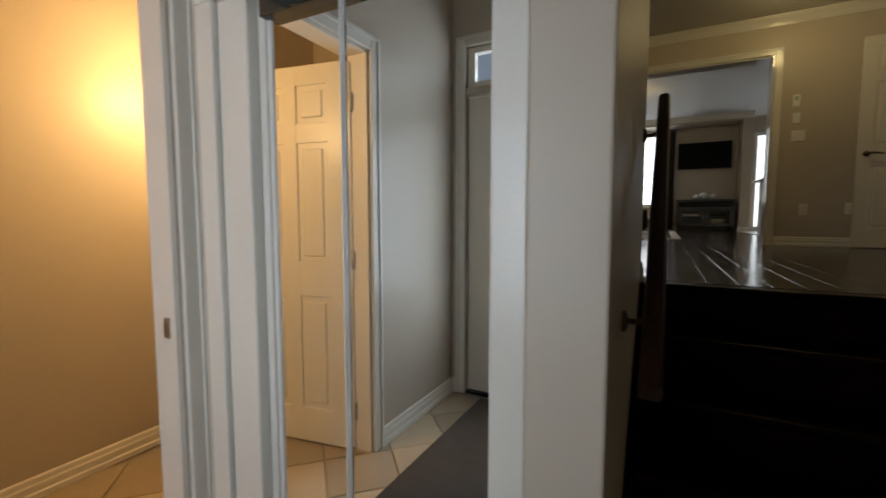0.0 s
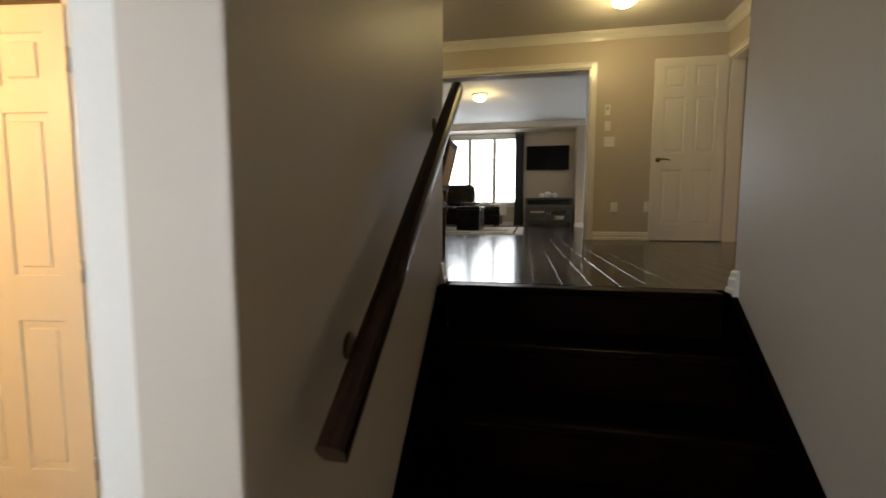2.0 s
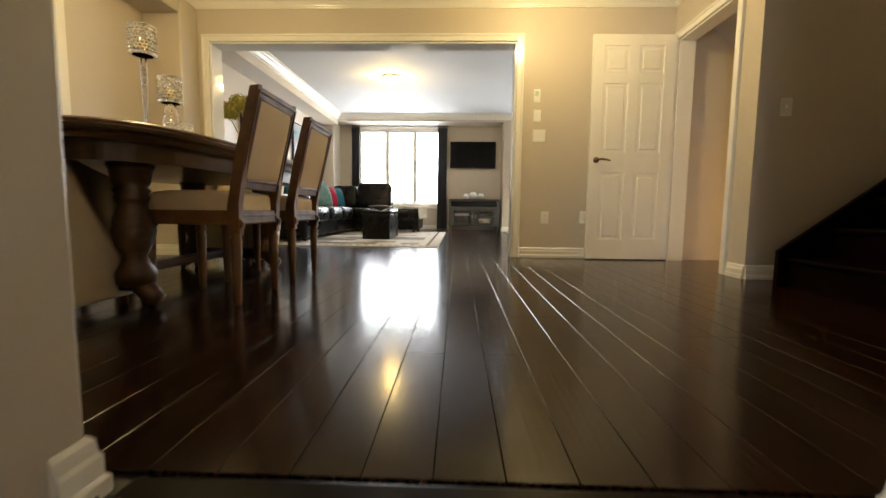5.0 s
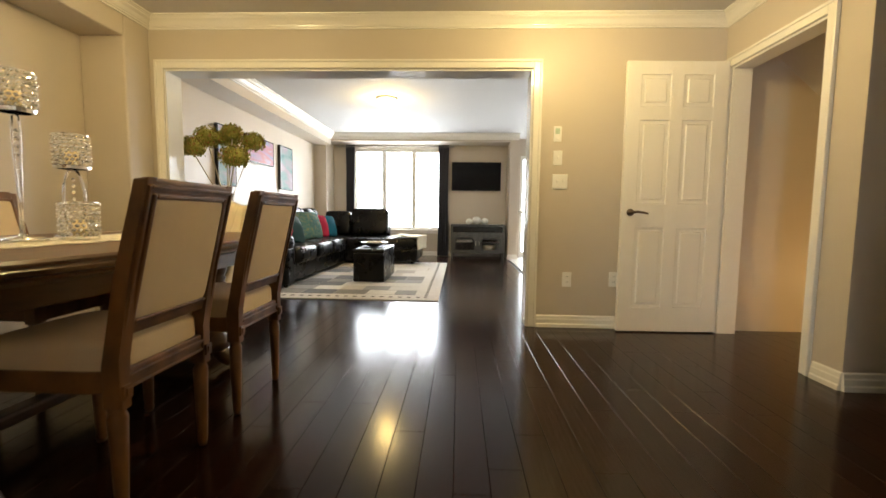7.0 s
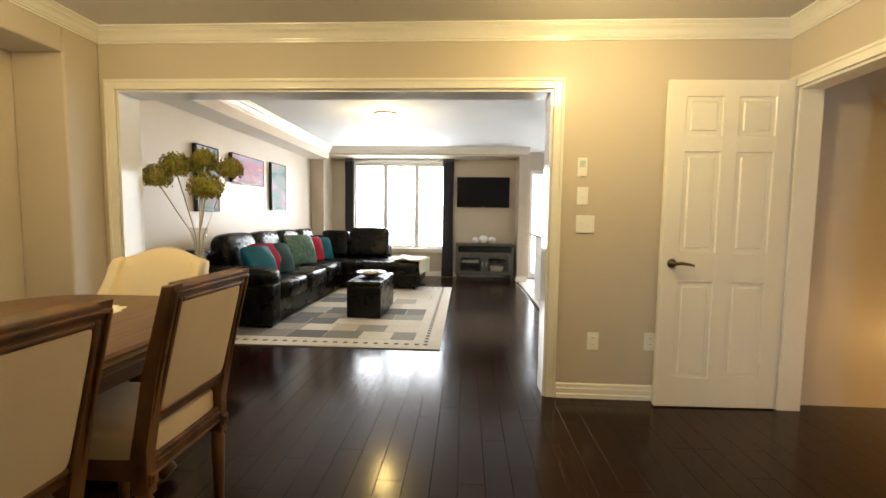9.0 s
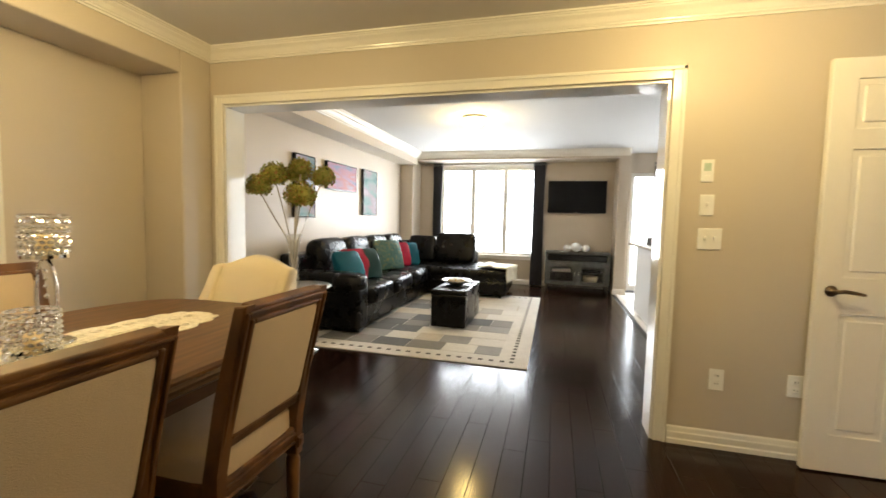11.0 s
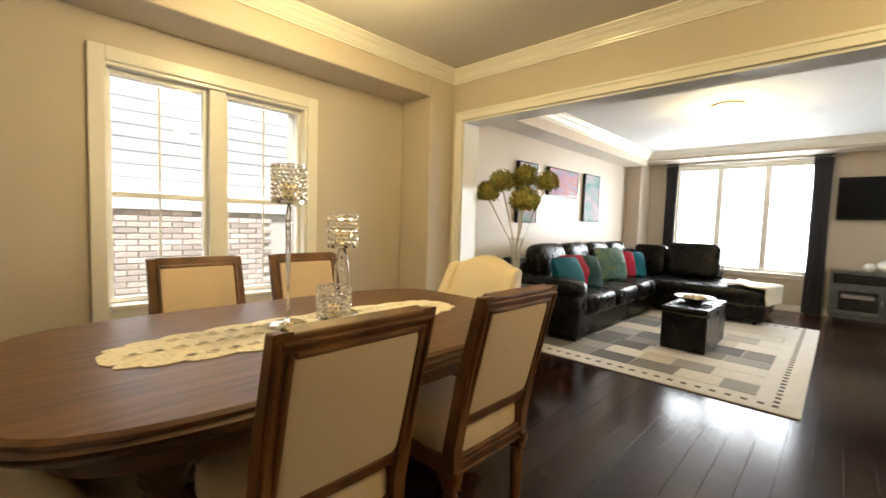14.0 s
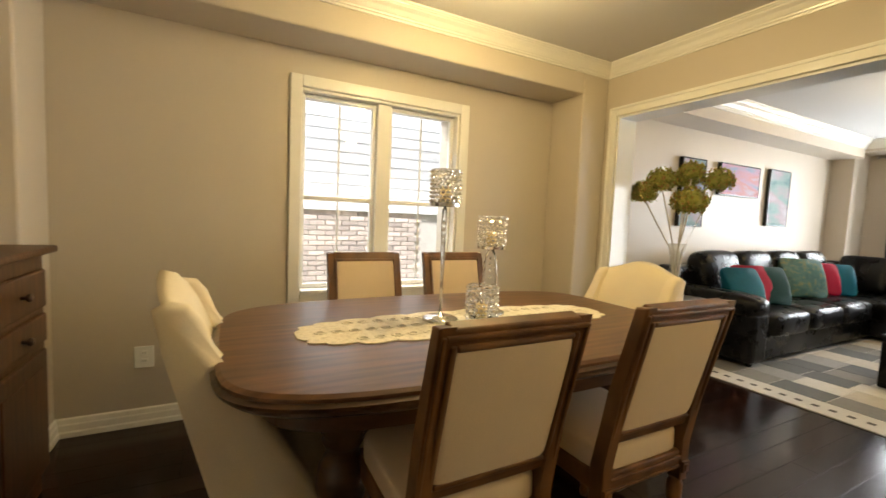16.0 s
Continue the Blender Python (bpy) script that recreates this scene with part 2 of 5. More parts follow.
THROW = mat("ivory_throw", (0.8, 0.75, 0.6), 0.95, vary=0.08, scale=20, bump=0.9, bscale=160)
FLOWER = ramp_mat("dried_hydrangea", [(0.22, 0.22, 0.03), (0.34, 0.32, 0.06), (0.38, 0.29, 0.06), (0.27, 0.27, 0.04), (0.36, 0.2, 0.05)], 0.9, scale=30)
STEM = mat("pale_stem", (0.5, 0.42, 0.3), 0.7, vary=0.1)
ART1 = ramp_mat("abstract_teal_art", [(0.04, 0.13, 0.14), (0.14, 0.22, 0.21), (0.24, 0.19, 0.22), (0.3, 0.28, 0.32)], 0.6, "noise", 2.4, (1, 1, 3))
ART2 = ramp_mat("abstract_pink_art", [(0.14, 0.22, 0.34), (0.34, 0.18, 0.28), (0.4, 0.15, 0.17), (0.32, 0.28, 0.4)], 0.6, "noise", 2.6, (1, 1, 4))
BRICK = mat("pale_brick", (0.66, 0.57, 0.52), 0.9, vary=0.12, scale=8, bump=0.5, per="object")
MORTAR = mat("mortar", (0.68, 0.65, 0.6), 0.95, vary=0.08)
SIDING = mat("white_siding", (0.8, 0.81, 0.83), 0.6, vary=0.04, per="object")
GRASS = mat("lawn", (0.06, 0.1, 0.03), 0.95, vary=0.3, scale=2, bump=0.6)
LEAF = ramp_mat("leaf", [(0.04, 0.07, 0.02), (0.06, 0.1, 0.03), (0.08, 0.12, 0.04)], 0.8, scale=20)
BARK = mat("bark", (0.12, 0.09, 0.07), 0.95, vary=0.2, bump=0.7)
COUNTER = mat("pale_countertop", (0.62, 0.56, 0.47), 0.25, vary=0.1, scale=20)
KWOOD = grain_mat("maple_panel", (0.5, 0.36, 0.18), (0.66, 0.5, 0.28), 0.4, 2.5, (5, 5, 0.7))
CERAM = mat("white_ceramic", (0.8, 0.8, 0.78), 0.2, vary=0.03)
DISPLAY = mat("pale_display", (0.5, 0.62, 0.52), 0.2)
SHADE_L = glow("lit_glass_shade", (1.0, 0.78, 0.36), 11.0)
GLOSS = mat("high_gloss_trim", (0.8, 0.79, 0.76), 0.07, vary=0.03, scale=3, bump=0.04, bscale=14)
RUBBER = mat("black_rubber", (0.015, 0.015, 0.015), 0.7)


# ---- mesh helpers ----
def link(name, bm, material, parent=None, label="", smooth=False):
    me = bpy.data.meshes.new(name)
    bmesh.ops.recalc_face_normals(bm, faces=bm.faces)
    bm.to_mesh(me)
    bm.free()
    me.materials.append(material)
    if smooth:
        for p in me.polygons:
            p.use_smooth = True
    ob = new(name, me)
    if parent:
        ob.parent = parent
    if label:
        ob["label"] = label
    return ob


def part(name, bm, material, parent, label="", smooth=False):
    return link(name, bm, material, parent, label, smooth)


def thing(name, m, label, category, group=""):
    ob = new(name)
    ob.empty_display_size = 0.1
    ob.matrix_world = m
    return tagged(ob, label, category, group)


def struct(name, bm, material, label, category=""):
    return tagged(link(name, bm, material), label, category or name.split("_")[0], kind="structure")


def box(x0, x1, y0, y1, z0, z1, bevel=0.0, bm=None, m=None, seg=2):
    bm = bm or bmesh.new()
    mm = Matrix.Translation(((x0 + x1) / 2, (y0 + y1) / 2, (z0 + z1) / 2)) @ Matrix.Diagonal((abs(x1 - x0), abs(y1 - y0), abs(z1 - z0), 1))
    vs = bmesh.ops.create_cube(bm, size=1, matrix=(m @ mm) if m else mm)["verts"]
    if bevel:
        bmesh.ops.bevel(bm, geom=list({e for v in vs for e in v.link_edges}), offset=bevel, segments=seg, profile=0.5, affect="EDGES", clamp_overlap=True)
    return bm


def boxes(rows, bevel=0.0):
    bm = bmesh.new()
    for r in rows:
        box(*r, bevel=bevel, bm=bm)
    return bm


def lathe(profile, bm=None, m=None, seg=18, caps=True):
    bm = bm or bmesh.new()
    m = m or Matrix()
    rings = [[bm.verts.new(m @ Vector((r * math.cos(a), r * math.sin(a), z))) for a in (2 * math.pi * i / seg for i in range(seg))] for r, z in profile]
    for a, b in zip(rings, rings[1:]):
        for i in range(seg):
            bm.faces.new((a[i], a[(i + 1) % seg], b[(i + 1) % seg], b[i]))
    if caps:
        bm.faces.new(rings[0]), bm.faces.new(rings[-1])
    return bm


def tube(pts, r, bm=None, seg=8):
    """A round bar through the points; r may be a list."""
    bm = bm or bmesh.new()
    pts = [Vector(p) for p in pts]
    rings = []
    for i, p in enumerate(pts):
        d = (pts[min(i + 1, len(pts) - 1)] - pts[max(i - 1, 0)]).normalized()
        u = d.cross(Vector((0, 0, 1)) if abs(d.z) < 0.95 else Vector((1, 0, 0))).normalized()
        v = d.cross(u)
        k = r[i] if isinstance(r, list) else r
        rings.append([bm.verts.new(p + (u * math.cos(a) + v * math.sin(a)) * k) for a in (2 * math.pi * j / seg for j in range(seg))])
    for a, b in zip(rings, rings[1:]):
        for j in range(seg):
            bm.faces.new((a[j], a[(j + 1) % seg], b[(j + 1) % seg], b[j]))
    bm.faces.new(rings[0]), bm.faces.new(rings[-1])
    return bm


def puff(sx, sy, sz, m=None, power=0.45, n=14, bm=None, crown=0.0):
    """A soft, rounded cushion of that full size; power near 1 is an ellipsoid, near 0 a box."""
    bm = bm or bmesh.new()
    m = m or Matrix()
    f = lambda c: math.copysign(abs(c) ** power, c)
    rings = []
    for i in range(1, n):
        a = -math.pi / 2 + math.pi * i / n
        ring = []
        for j in range(2 * n):
            b = math.pi * j / n
            x, y, z = f(math.cos(a)) * f(math.cos(b)), f(math.cos(a)) * f(math.sin(b)), f(math.sin(a))
            z *= 1 + crown * (1 - x * x) * (1 - y * y)
            ring.append(bm.verts.new(m @ Vector((x * sx / 2, y * sy / 2, z * sz / 2))))
        rings.append(ring)
    for a, b in zip(rings, rings[1:]):
        for j in range(2 * n):
            bm.faces.new((a[j], a[(j + 1) % (2 * n)], b[(j + 1) % (2 * n)], b[j]))
    bm.faces.new(rings[0]), bm.faces.new(rings[-1])
    return bm


def prism(outline, t0, t1, axis="x", bevel=0.0, bm=None):
    """A plate of that outline (two other axes in order), from t0 to t1 along the axis."""
    bm = bm or bmesh.new()
    put = {"x": lambda t, a, b: (t, a, b), "y": lambda t, a, b: (a, t, b), "z": lambda t, a, b: (a, b, t)}[axis]
    r0 = [bm.verts.new(put(t0, a, b)) for a, b in outline]
    r1 = [bm.verts.new(put(t1, a, b)) for a, b in outline]
    k = len(outline)
    fs = [bm.faces.new(r0), bm.faces.new(r1)] + [bm.faces.new((r0[i], r0[(i + 1) % k], r1[(i + 1) % k], r1[i])) for i in range(k)]
    if bevel:
        bmesh.ops.bevel(bm, geom=list({e for f in fs[:2] for e in f.edges}), offset=bevel, segments=3, profile=0.5, affect="EDGES", clamp_overlap=True)
    return bm


def sweep(pts, prof, bm=None):
    """A moulding along a plan line; prof: (offset to the line's left, z)."""
    bm = bm or bmesh.new()
    pts = [Vector((*p, 0)) for p in pts]
    up, rings = Vector((0, 0, 1)), []
    for i, p in enumerate(pts):
        a = (p - pts[i - 1]).normalized() if i else None
        b = (pts[i + 1] - p).normalized() if i < len(pts) - 1 else None
        na, nb = (up.cross(a) if a else up.cross(b)), (up.cross(b) if b else up.cross(a))
        nn = (na + nb).normalized()
        nn /= max(0.3, nn.dot(na))
        rings.append([bm.verts.new(p + nn * d + up * z) for d, z in prof])
    k = len(prof)
    for a, b in zip(rings, rings[1:]):
        for j in range(k):
            bm.faces.new((a[j], a[(j + 1) % k], b[(j + 1) % k], b[j]))
    bm.faces.new(rings[0]), bm.faces.new(rings[-1])
    return bm


CROWN = [(0, -0.088), (0.011, -0.088), (0.013, -0.078), (0.022, -0.074), (0.024, -0.066), (0.03, -0.062), (0.046, -0.04), (0.066, -0.026), (0.07, -0.018), (0.078, -0.016), (0.08, -0.011), (0.09, -0.009), (0.092, 0.0), (0, 0.0)]
BASEB = [(0, 0), (0.02, 0), (0.02, 0.025), (0.014, 0.032), (0.014, 0.062), (0.01, 0.07), (0.008, 0.09), (0.002, 0.098), (0, 0.098)]
shift = lambda prof, z: [(d, h + z) for d, h in prof]

# ---- structure: z 0 is the upper floor, FZ the foyer floor ----
FZ, CZ, CL = -0.92, 2.4, 2.5
struct("wall_partition", boxes([(-2.45, -1.7, 0, 0.19, -0.1, CZ), (1.22, 2.8, 0, 0.19, -0.1, CZ), (-1.7, 1.22, 0, 0.19, 2.015, CZ)]), PAINT, "greige painted wall with wide cased opening", "wall")
struct("wall_hall", boxes([(2.66, 2.8, -0.08, 0, -0.1, CZ), (2.66, 2.8, -1.155, -0.9, -0.1, CZ), (2.66, 2.8, -0.9, -0.08, 2.0, CZ), (2.8, 4.3, -1.155, -1.03, -2.4, CZ)]), PAINT, "greige painted hall wall with basement doorway", "wall")
struct("wall_basement", boxes([(2.8, 4.3, 0.0, 0.19, -2.4, CZ), (4.3, 4.42, -1.2, 0.2, -2.4, CZ), (2.8, 4.3, -1.03, 0, -2.5, -2.4)]), PAINT, "greige basement stairwell wall", "wall")
bm = prism([(2.8, 2.3), (4.3, 1.0), (4.3, 1.15), (2.8, 2.45)], -1.03, 0.0, "y")
struct("ceiling_basement", bm, CEIL, "sloped ceiling over basement stairs", "ceiling")
struct("wall_dining_window", boxes([(-2.45, -2.15, -3.5, -2.21, -0.1, CZ), (-2.45, -2.15, -1.11, 0, -0.1, CZ), (-2.45, -2.15, -2.21, -1.11, -0.1, 0.69), (-2.45, -2.15, -2.21, -1.11, 1.95, CZ)]), PAINT, "greige dining wall with tall window", "wall")
struct("wall_dining_pier", boxes([(-2.15, -1.81, -0.255, 0, -0.1, CZ)], bevel=0.012), PAINT, "greige alcove pier with rounded corner", "wall")
struct("wall_dining_pier_south", boxes([(-2.15, -1.81, -3.5, -3.38, -0.1, CZ)], bevel=0.012), PAINT, "greige alcove pier behind the sideboard", "wall")
struct("soffit_dining", boxes([(-2.15, -1.812, -3.38, -0.255, 2.165, CZ)], bevel=0.01), PAINT, "greige dropped soffit over the window alcove", "soffit")
struct("wall_dining_south", boxes([(-2.45, 0.05, -3.62, -3.5, -0.1, CZ)]), PAINT, "greige dining wall behind the sideboard", "wall")
struct("wall_stair_left", boxes([(-0.03, 0.132, -4.855, -3.49, FZ - 0.1, CZ)], bevel=0.006), PAINT, "greige wall beside the short staircase", "wall")
struct("wall_stair_right", boxes([(1.285, 1.42, -6.6, -3.53, FZ - 0.1, CZ)], bevel=0.006), PAINT, "greige wall beside the short staircase", "wall")
struct("wall_hall_back", boxes([(1.42, 4.42, -3.65, -3.53, -0.1, CZ), (4.3, 4.42, -3.53, -1.155, -0.1, CZ)]), PAINT, "greige wall closing the hall", "wall")
struct("wall_closet", box(-1.1, -1.035, -4.87, -4.75, FZ, CZ), PAINT, "greige wall beside the mirrored closet", "wall")
struct("wall_closet_header", box(-1.035, -0.03, -4.87, -4.75, 0.93, CZ), PAINT, "greige wall over the mirrored closet", "wall")
struct("wall_closet_back", box(-1.1, -0.03, -4.3, -4.2, FZ, CZ), PAINT, "plain wall behind the closet", "wall")
struct("wall_foyer_left", boxes([(-1.22, -1.1, -4.935, -4.2, FZ, CZ), (-1.22, -1.1, -6.6, -5.65, FZ, CZ), (-1.22, -1.1, -5.65, -4.935, 1.12, CZ)]), PAINT, "greige foyer wall with powder room doorway", "wall")
struct("wall_powder", box(-2.3, -2.18, -6.6, -4.08, FZ, CZ), PAINT, "warm lit powder room wall", "wall")
struct("wall_powder_north", box(-2.18, -1.1, -4.2, -4.08, FZ, CZ), PAINT, "warm lit powder room wall", "wall")
struct("wall_powder_south", box(-2.18, -1.22, -6.6, -6.48, FZ, CZ), PAINT, "warm lit powder room wall", "wall")
struct("wall_front", boxes([(-1.22, -1.0, -6.67, -6.55, FZ, CZ), (-0.05, 1.42, -6.67, -6.55, FZ, CZ), (-1.0, -0.05, -6.67, -6.55, 1.42, CZ), (-1.0, -0.05, -6.67, -6.55, 1.11, 1.16)]), PAINT, "greige front wall around the entrance door", "wall")
struct("wall_living_left", boxes([(-2.45, -2.3, 0.19, 5.85, -0.1, CL)]), PAINT, "pale greige living room wall", "wall")
struct("wall_living_back", boxes([(-2.3, -1.6, 5.72, 5.87, -0.1, CL), (0.32, 1.95, 5.72, 5.87, -0.1, CL), (-1.6, 0.32, 5.72, 5.87, -0.1, 0.55), (-1.6, 0.32, 5.72, 5.87, 2.27, CL), (1.95, 3.6, 5.72, 5.87, 2.15, CL), (3.6, 4.42, 5.72, 5.87, -0.1, CL)]), PAINT, "pale greige back wall with wide window", "wall")
struct("wall_living_pier", boxes([(1.66, 1.84, 5.2, 5.72, -0.1, 2.357), (-2.3, -2.05, 5.2, 5.72, -0.1, 2.357)], bevel=0.006), PAINT, "greige pilaster beside the television niche", "wall")
struct("bulkhead_living", boxes([(-2.3, 1.84, 5.2, 5.72, 2.355, CL), (-2.3, -1.95, 0.19, 5.2, 2.27, CL)]), PAINT, "dropped bulkhead round the living room ceiling", "bulkhead")
struct("wall_kitchen", boxes([(4.3, 4.42, 0.19, 5.85, -0.1, CL), (2.8, 4.3, 0.19, 0.3, -0.1, CL)]), CEILW, "white kitchen wall", "wall")
struct("ceiling_hall", boxes([(-2.45, 4.42, -6.7, 0.19, CZ, CZ + 0.3)]), CEIL, "pale painted ceiling with fine texture", "ceiling")
struct("ceiling_living", boxes([(-2.45, 4.42, 0.19, 5.9, CL, CL + 0.12)]), CEILW, "white living room ceiling", "ceiling")

# trims
struct("crown_dining", sweep([(0.05, -3.5), (-1.81, -3.5), (-1.81, 0), (2.66, 0), (2.66, -1.155), (4.3, -1.155)], [(-d, z + CZ) for d, z in CROWN][::-1]), TRIM, "white crown moulding", "crown moulding")
struct("crown_living", sweep([(-1.95, 0.19), (-1.95, 5.2), (1.84, 5.2)], [(-1.3 * d, 1.3 * z + CL) for d, z in CROWN][::-1]), TRIM, "white crown moulding in the living room", "crown moulding")


def baseboard(pts, z=0.0):
    struct("baseboard", sweep(pts, shift(BASEB, z)), TRIM, "white profiled baseboard", "baseboard")


baseboard([(2.62, 0), (1.292, 0)])
baseboard([(2.66, -1.155), (2.66, -0.975)])
baseboard([(4.3, -1.155), (2.66, -1.155)])
baseboard([(-2.15, -0.255), (-2.15, -3.38), (-1.81, -3.38), (-1.81, -3.5)])
baseboard([(-1.77, 0), (-1.81, 0), (-1.81, -0.255), (-2.15, -0.255)])
baseboard([(-2.3, 5.2), (-2.3, 0.19), (-1.7, 0.19)])
baseboard([(1.66, 5.72), (-2.05, 5.72), (-2.05, 5.2)])
baseboard([(1.84, 5.72), (1.84, 5.2), (1.66, 5.2), (1.66, 5.72)])
baseboard([(-1.1, -5.72), (-1.1, -6.55), (-1.07, -6.55)], FZ)
baseboard([(-2.18, -4.2), (-2.18, -6.48), (-1.22, -6.48)], FZ)
baseboard([(-0.03, -3.49), (0.132, -3.49), (0.132, -3.55)])
baseboard([(1.285, -3.575), (1.285, -3.53), (1.42, -3.53)])

# cased openings
def casing_y(x0, x1, top, y, side, w=0.066, z=0.0):
    """Casing round an opening in a wall that lies along x; side is the way it stands out."""
    a, b = sorted((y, y + side * 0.018))
    bm = boxes([(x0 - w, x0, a, b, z, top + w), (x1, x1 + w, a, b, z, top + w), (x0, x1, a, b, top, top + w)], bevel=0.005)
    c, d = sorted((y + side * 0.017, y + side * 0.025))
    for r in ((x0 - w, x0 - w + 0.02, c, d, z, top + w), (x1 + w - 0.02, x1 + w, c, d, z, top + w), (x0 - w, x1 + w, c, d, top + w - 0.02, top + w)):
        box(*r, bevel=0.003, bm=bm)
    return bm


def casing_x(y0, y1, top, x, side, w=0.066, z=0.0):
    bm = casing_y(y0, y1, top, x, side, w, z)
    for v in bm.verts:
        v.co.x, v.co.y = v.co.y, v.co.x
    return bm


struct("trim_opening", casing_y(-1.7, 1.22, 2.015, 0, -1), TRIM, "white casing round the wide opening", "trim")
struct("trim_opening_living", casing_y(-1.7, 1.22, 2.015, 0.19, 1), TRIM, "white casing round the wide opening", "trim")
struct("jamb_opening", boxes([(-1.7, -1.685, 0.002, 0.188, 0, 2.0), (1.205, 1.22, 0.002, 0.188, 0, 2.0), (-1.7, 1.22, 0.002, 0.188, 2.0, 2.015)]), GLOSS, "glossy white jamb lining", "jamb")
struct("trim_basement", casing_x(-0.9, -0.08, 2.0, 2.66, -1), TRIM, "white casing round the basement doorway", "trim")
struct("jamb_basement", boxes([(2.662, 2.798, -0.9, -0.885, 0, 1.985), (2.662, 2.798, -0.095, -0.08, 0, 1.985), (2.662, 2.798, -0.9, -0.08, 1.985, 2.0)]), TRIM, "white door jamb", "jamb")
struct("trim_powder", casing_x(-5.65, -4.927, 1.12, -1.1, 1, z=FZ), TRIM, "white casing round the powder room doorway", "trim")
struct("jamb_powder", boxes([(-1.218, -1.102, -4.948, -4.935, FZ, 1.105), (-1.218, -1.102, -5.65, -5.635, FZ, 1.105), (-1.218, -1.102, -5.65, -4.935, 1.105, 1.12)]), TRIM, "white powder room jamb", "jamb")
tagged(link("strike_plate", box(-1.16, -1.13, -4.9515, -4.9478, -0.07, -0.005, 0.0005), STEEL), "small steel strike plate on the white jamb", "strike plate")
struct("trim_front", casing_y(-1.0, -0.05, 1.42, -6.55, 1, z=FZ), TRIM, "white casing round the front door and transom", "trim")
for x0, x1, y0, y1 in ((-1.032, -0.955, -4.892, -4.87), (-0.112, -0.032, -4.846, -4.805)):
    struct("trim_closet", box(x0, x1, y0, y1, FZ, 0.93, 0.005), TRIM, "white upright casing of the mirrored closet", "trim")
struct("trim_closet_head", box(-1.032, -0.032, -4.892, -4.872, 0.932, 1.0, 0.005), TRIM, "white head casing over the mirrored closet", "trim")
for x0, x1, y0, y1 in ((-0.956, -0.828, -4.874, -4.82), (-0.826, -0.797, -4.84, -4.81)):
    struct("jamb_closet", box(x0, x1, y0, y1, FZ, 0.93, 0.006), TRIM, "stepped white closet jamb", "jamb")

# floors
struct("floor", boxes([(-2.45, 4.42, -3.47, 5.87, -0.12, -0.012)]), GAP, "dark hardwood floor", "floor")
struct("floor_foyer", boxes([(-2.3, 1.42, -6.7, -3.5, FZ - 0.1, FZ - 0.008)]), GROUT, "beige tiled foyer floor", "floor")
struct("ground", boxes([(-2500, 2500, -2500, 2500, -1.4, -1.1)]), GRASS, "lawn around the house", "ground")


# ---- staircase ----
def staircase():
    st = thing("staircase", pose(0.71, -3.5, FZ), "dark stained wooden staircase between painted walls", "stairs")
    rise, run, hw = 0.184, 0.235, 0.553
    for i in range(5):
        z = -FZ - rise * i
        y = -run * i
        y1 = y + run + 0.02 if i else y + 0.075
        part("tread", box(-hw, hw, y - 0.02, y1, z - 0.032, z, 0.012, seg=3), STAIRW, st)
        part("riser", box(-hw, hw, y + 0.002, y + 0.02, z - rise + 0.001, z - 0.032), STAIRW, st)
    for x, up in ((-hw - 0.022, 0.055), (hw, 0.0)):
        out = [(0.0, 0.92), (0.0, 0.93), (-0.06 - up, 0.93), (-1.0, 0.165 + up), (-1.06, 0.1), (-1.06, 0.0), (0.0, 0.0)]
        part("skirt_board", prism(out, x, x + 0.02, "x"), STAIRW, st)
    return st


staircase()


def handrail():
    a, b = Vector((0.205, -4.75, -0.055)), Vector((0.205, -3.56, 0.828))
    d = (b - a).normalized()
    hr = thing("handrail", Matrix.Translation(a), "dark wooden wall handrail on bronze brackets", "handrail")
    ax = Matrix.Translation((0, 0, 0)) @ d.to_track_quat("Y", "Z").to_matrix().to_4x4()
    L = (b - a).length
    prof = [(-0.019, -0.028), (0.019, -0.028), (0.024, -0.008), (0.024, 0.01), (0.018, 0.022), (0, 0.027), (-0.018, 0.022), (-0.024, 0.01), (-0.024, -0.008)]
    bm = bmesh.new()
    r0 = [bm.verts.new(ax @ Vector((x, 0, z))) for x, z in prof]
    r1 = [bm.verts.new(ax @ Vector((x, L, z))) for x, z in prof]
    bm.faces.new(r0), bm.faces.new(r1)
    for i in range(len(prof)):
        bm.faces.new((r0[i], r0[(i + 1) % 9], r1[(i + 1) % 9], r1[i]))
    part("rail", bm, RAILW, hr)
    for f in (0.2, 0.9):
        p = d * (L * f)
        br = part("bracket", tube([p + Vector((0, 0, -0.03)), p + Vector((-0.005, 0, -0.07)), p + Vector((-0.04, 0, -0.085)), p + Vector((-0.07, 0, -0.085))], 0.008), BRONZE, hr, "dark bronze rail bracket", True)
        part("rosette", lathe([(0.03, 0), (0.028, 0.008), (0.012, 0.014)], m=Matrix.Translation(p + Vector((-0.073, 0, -0.085))) @ pose(0, 0, 0, 0, 90, 0)), BRONZE, br, "", True)


handrail()


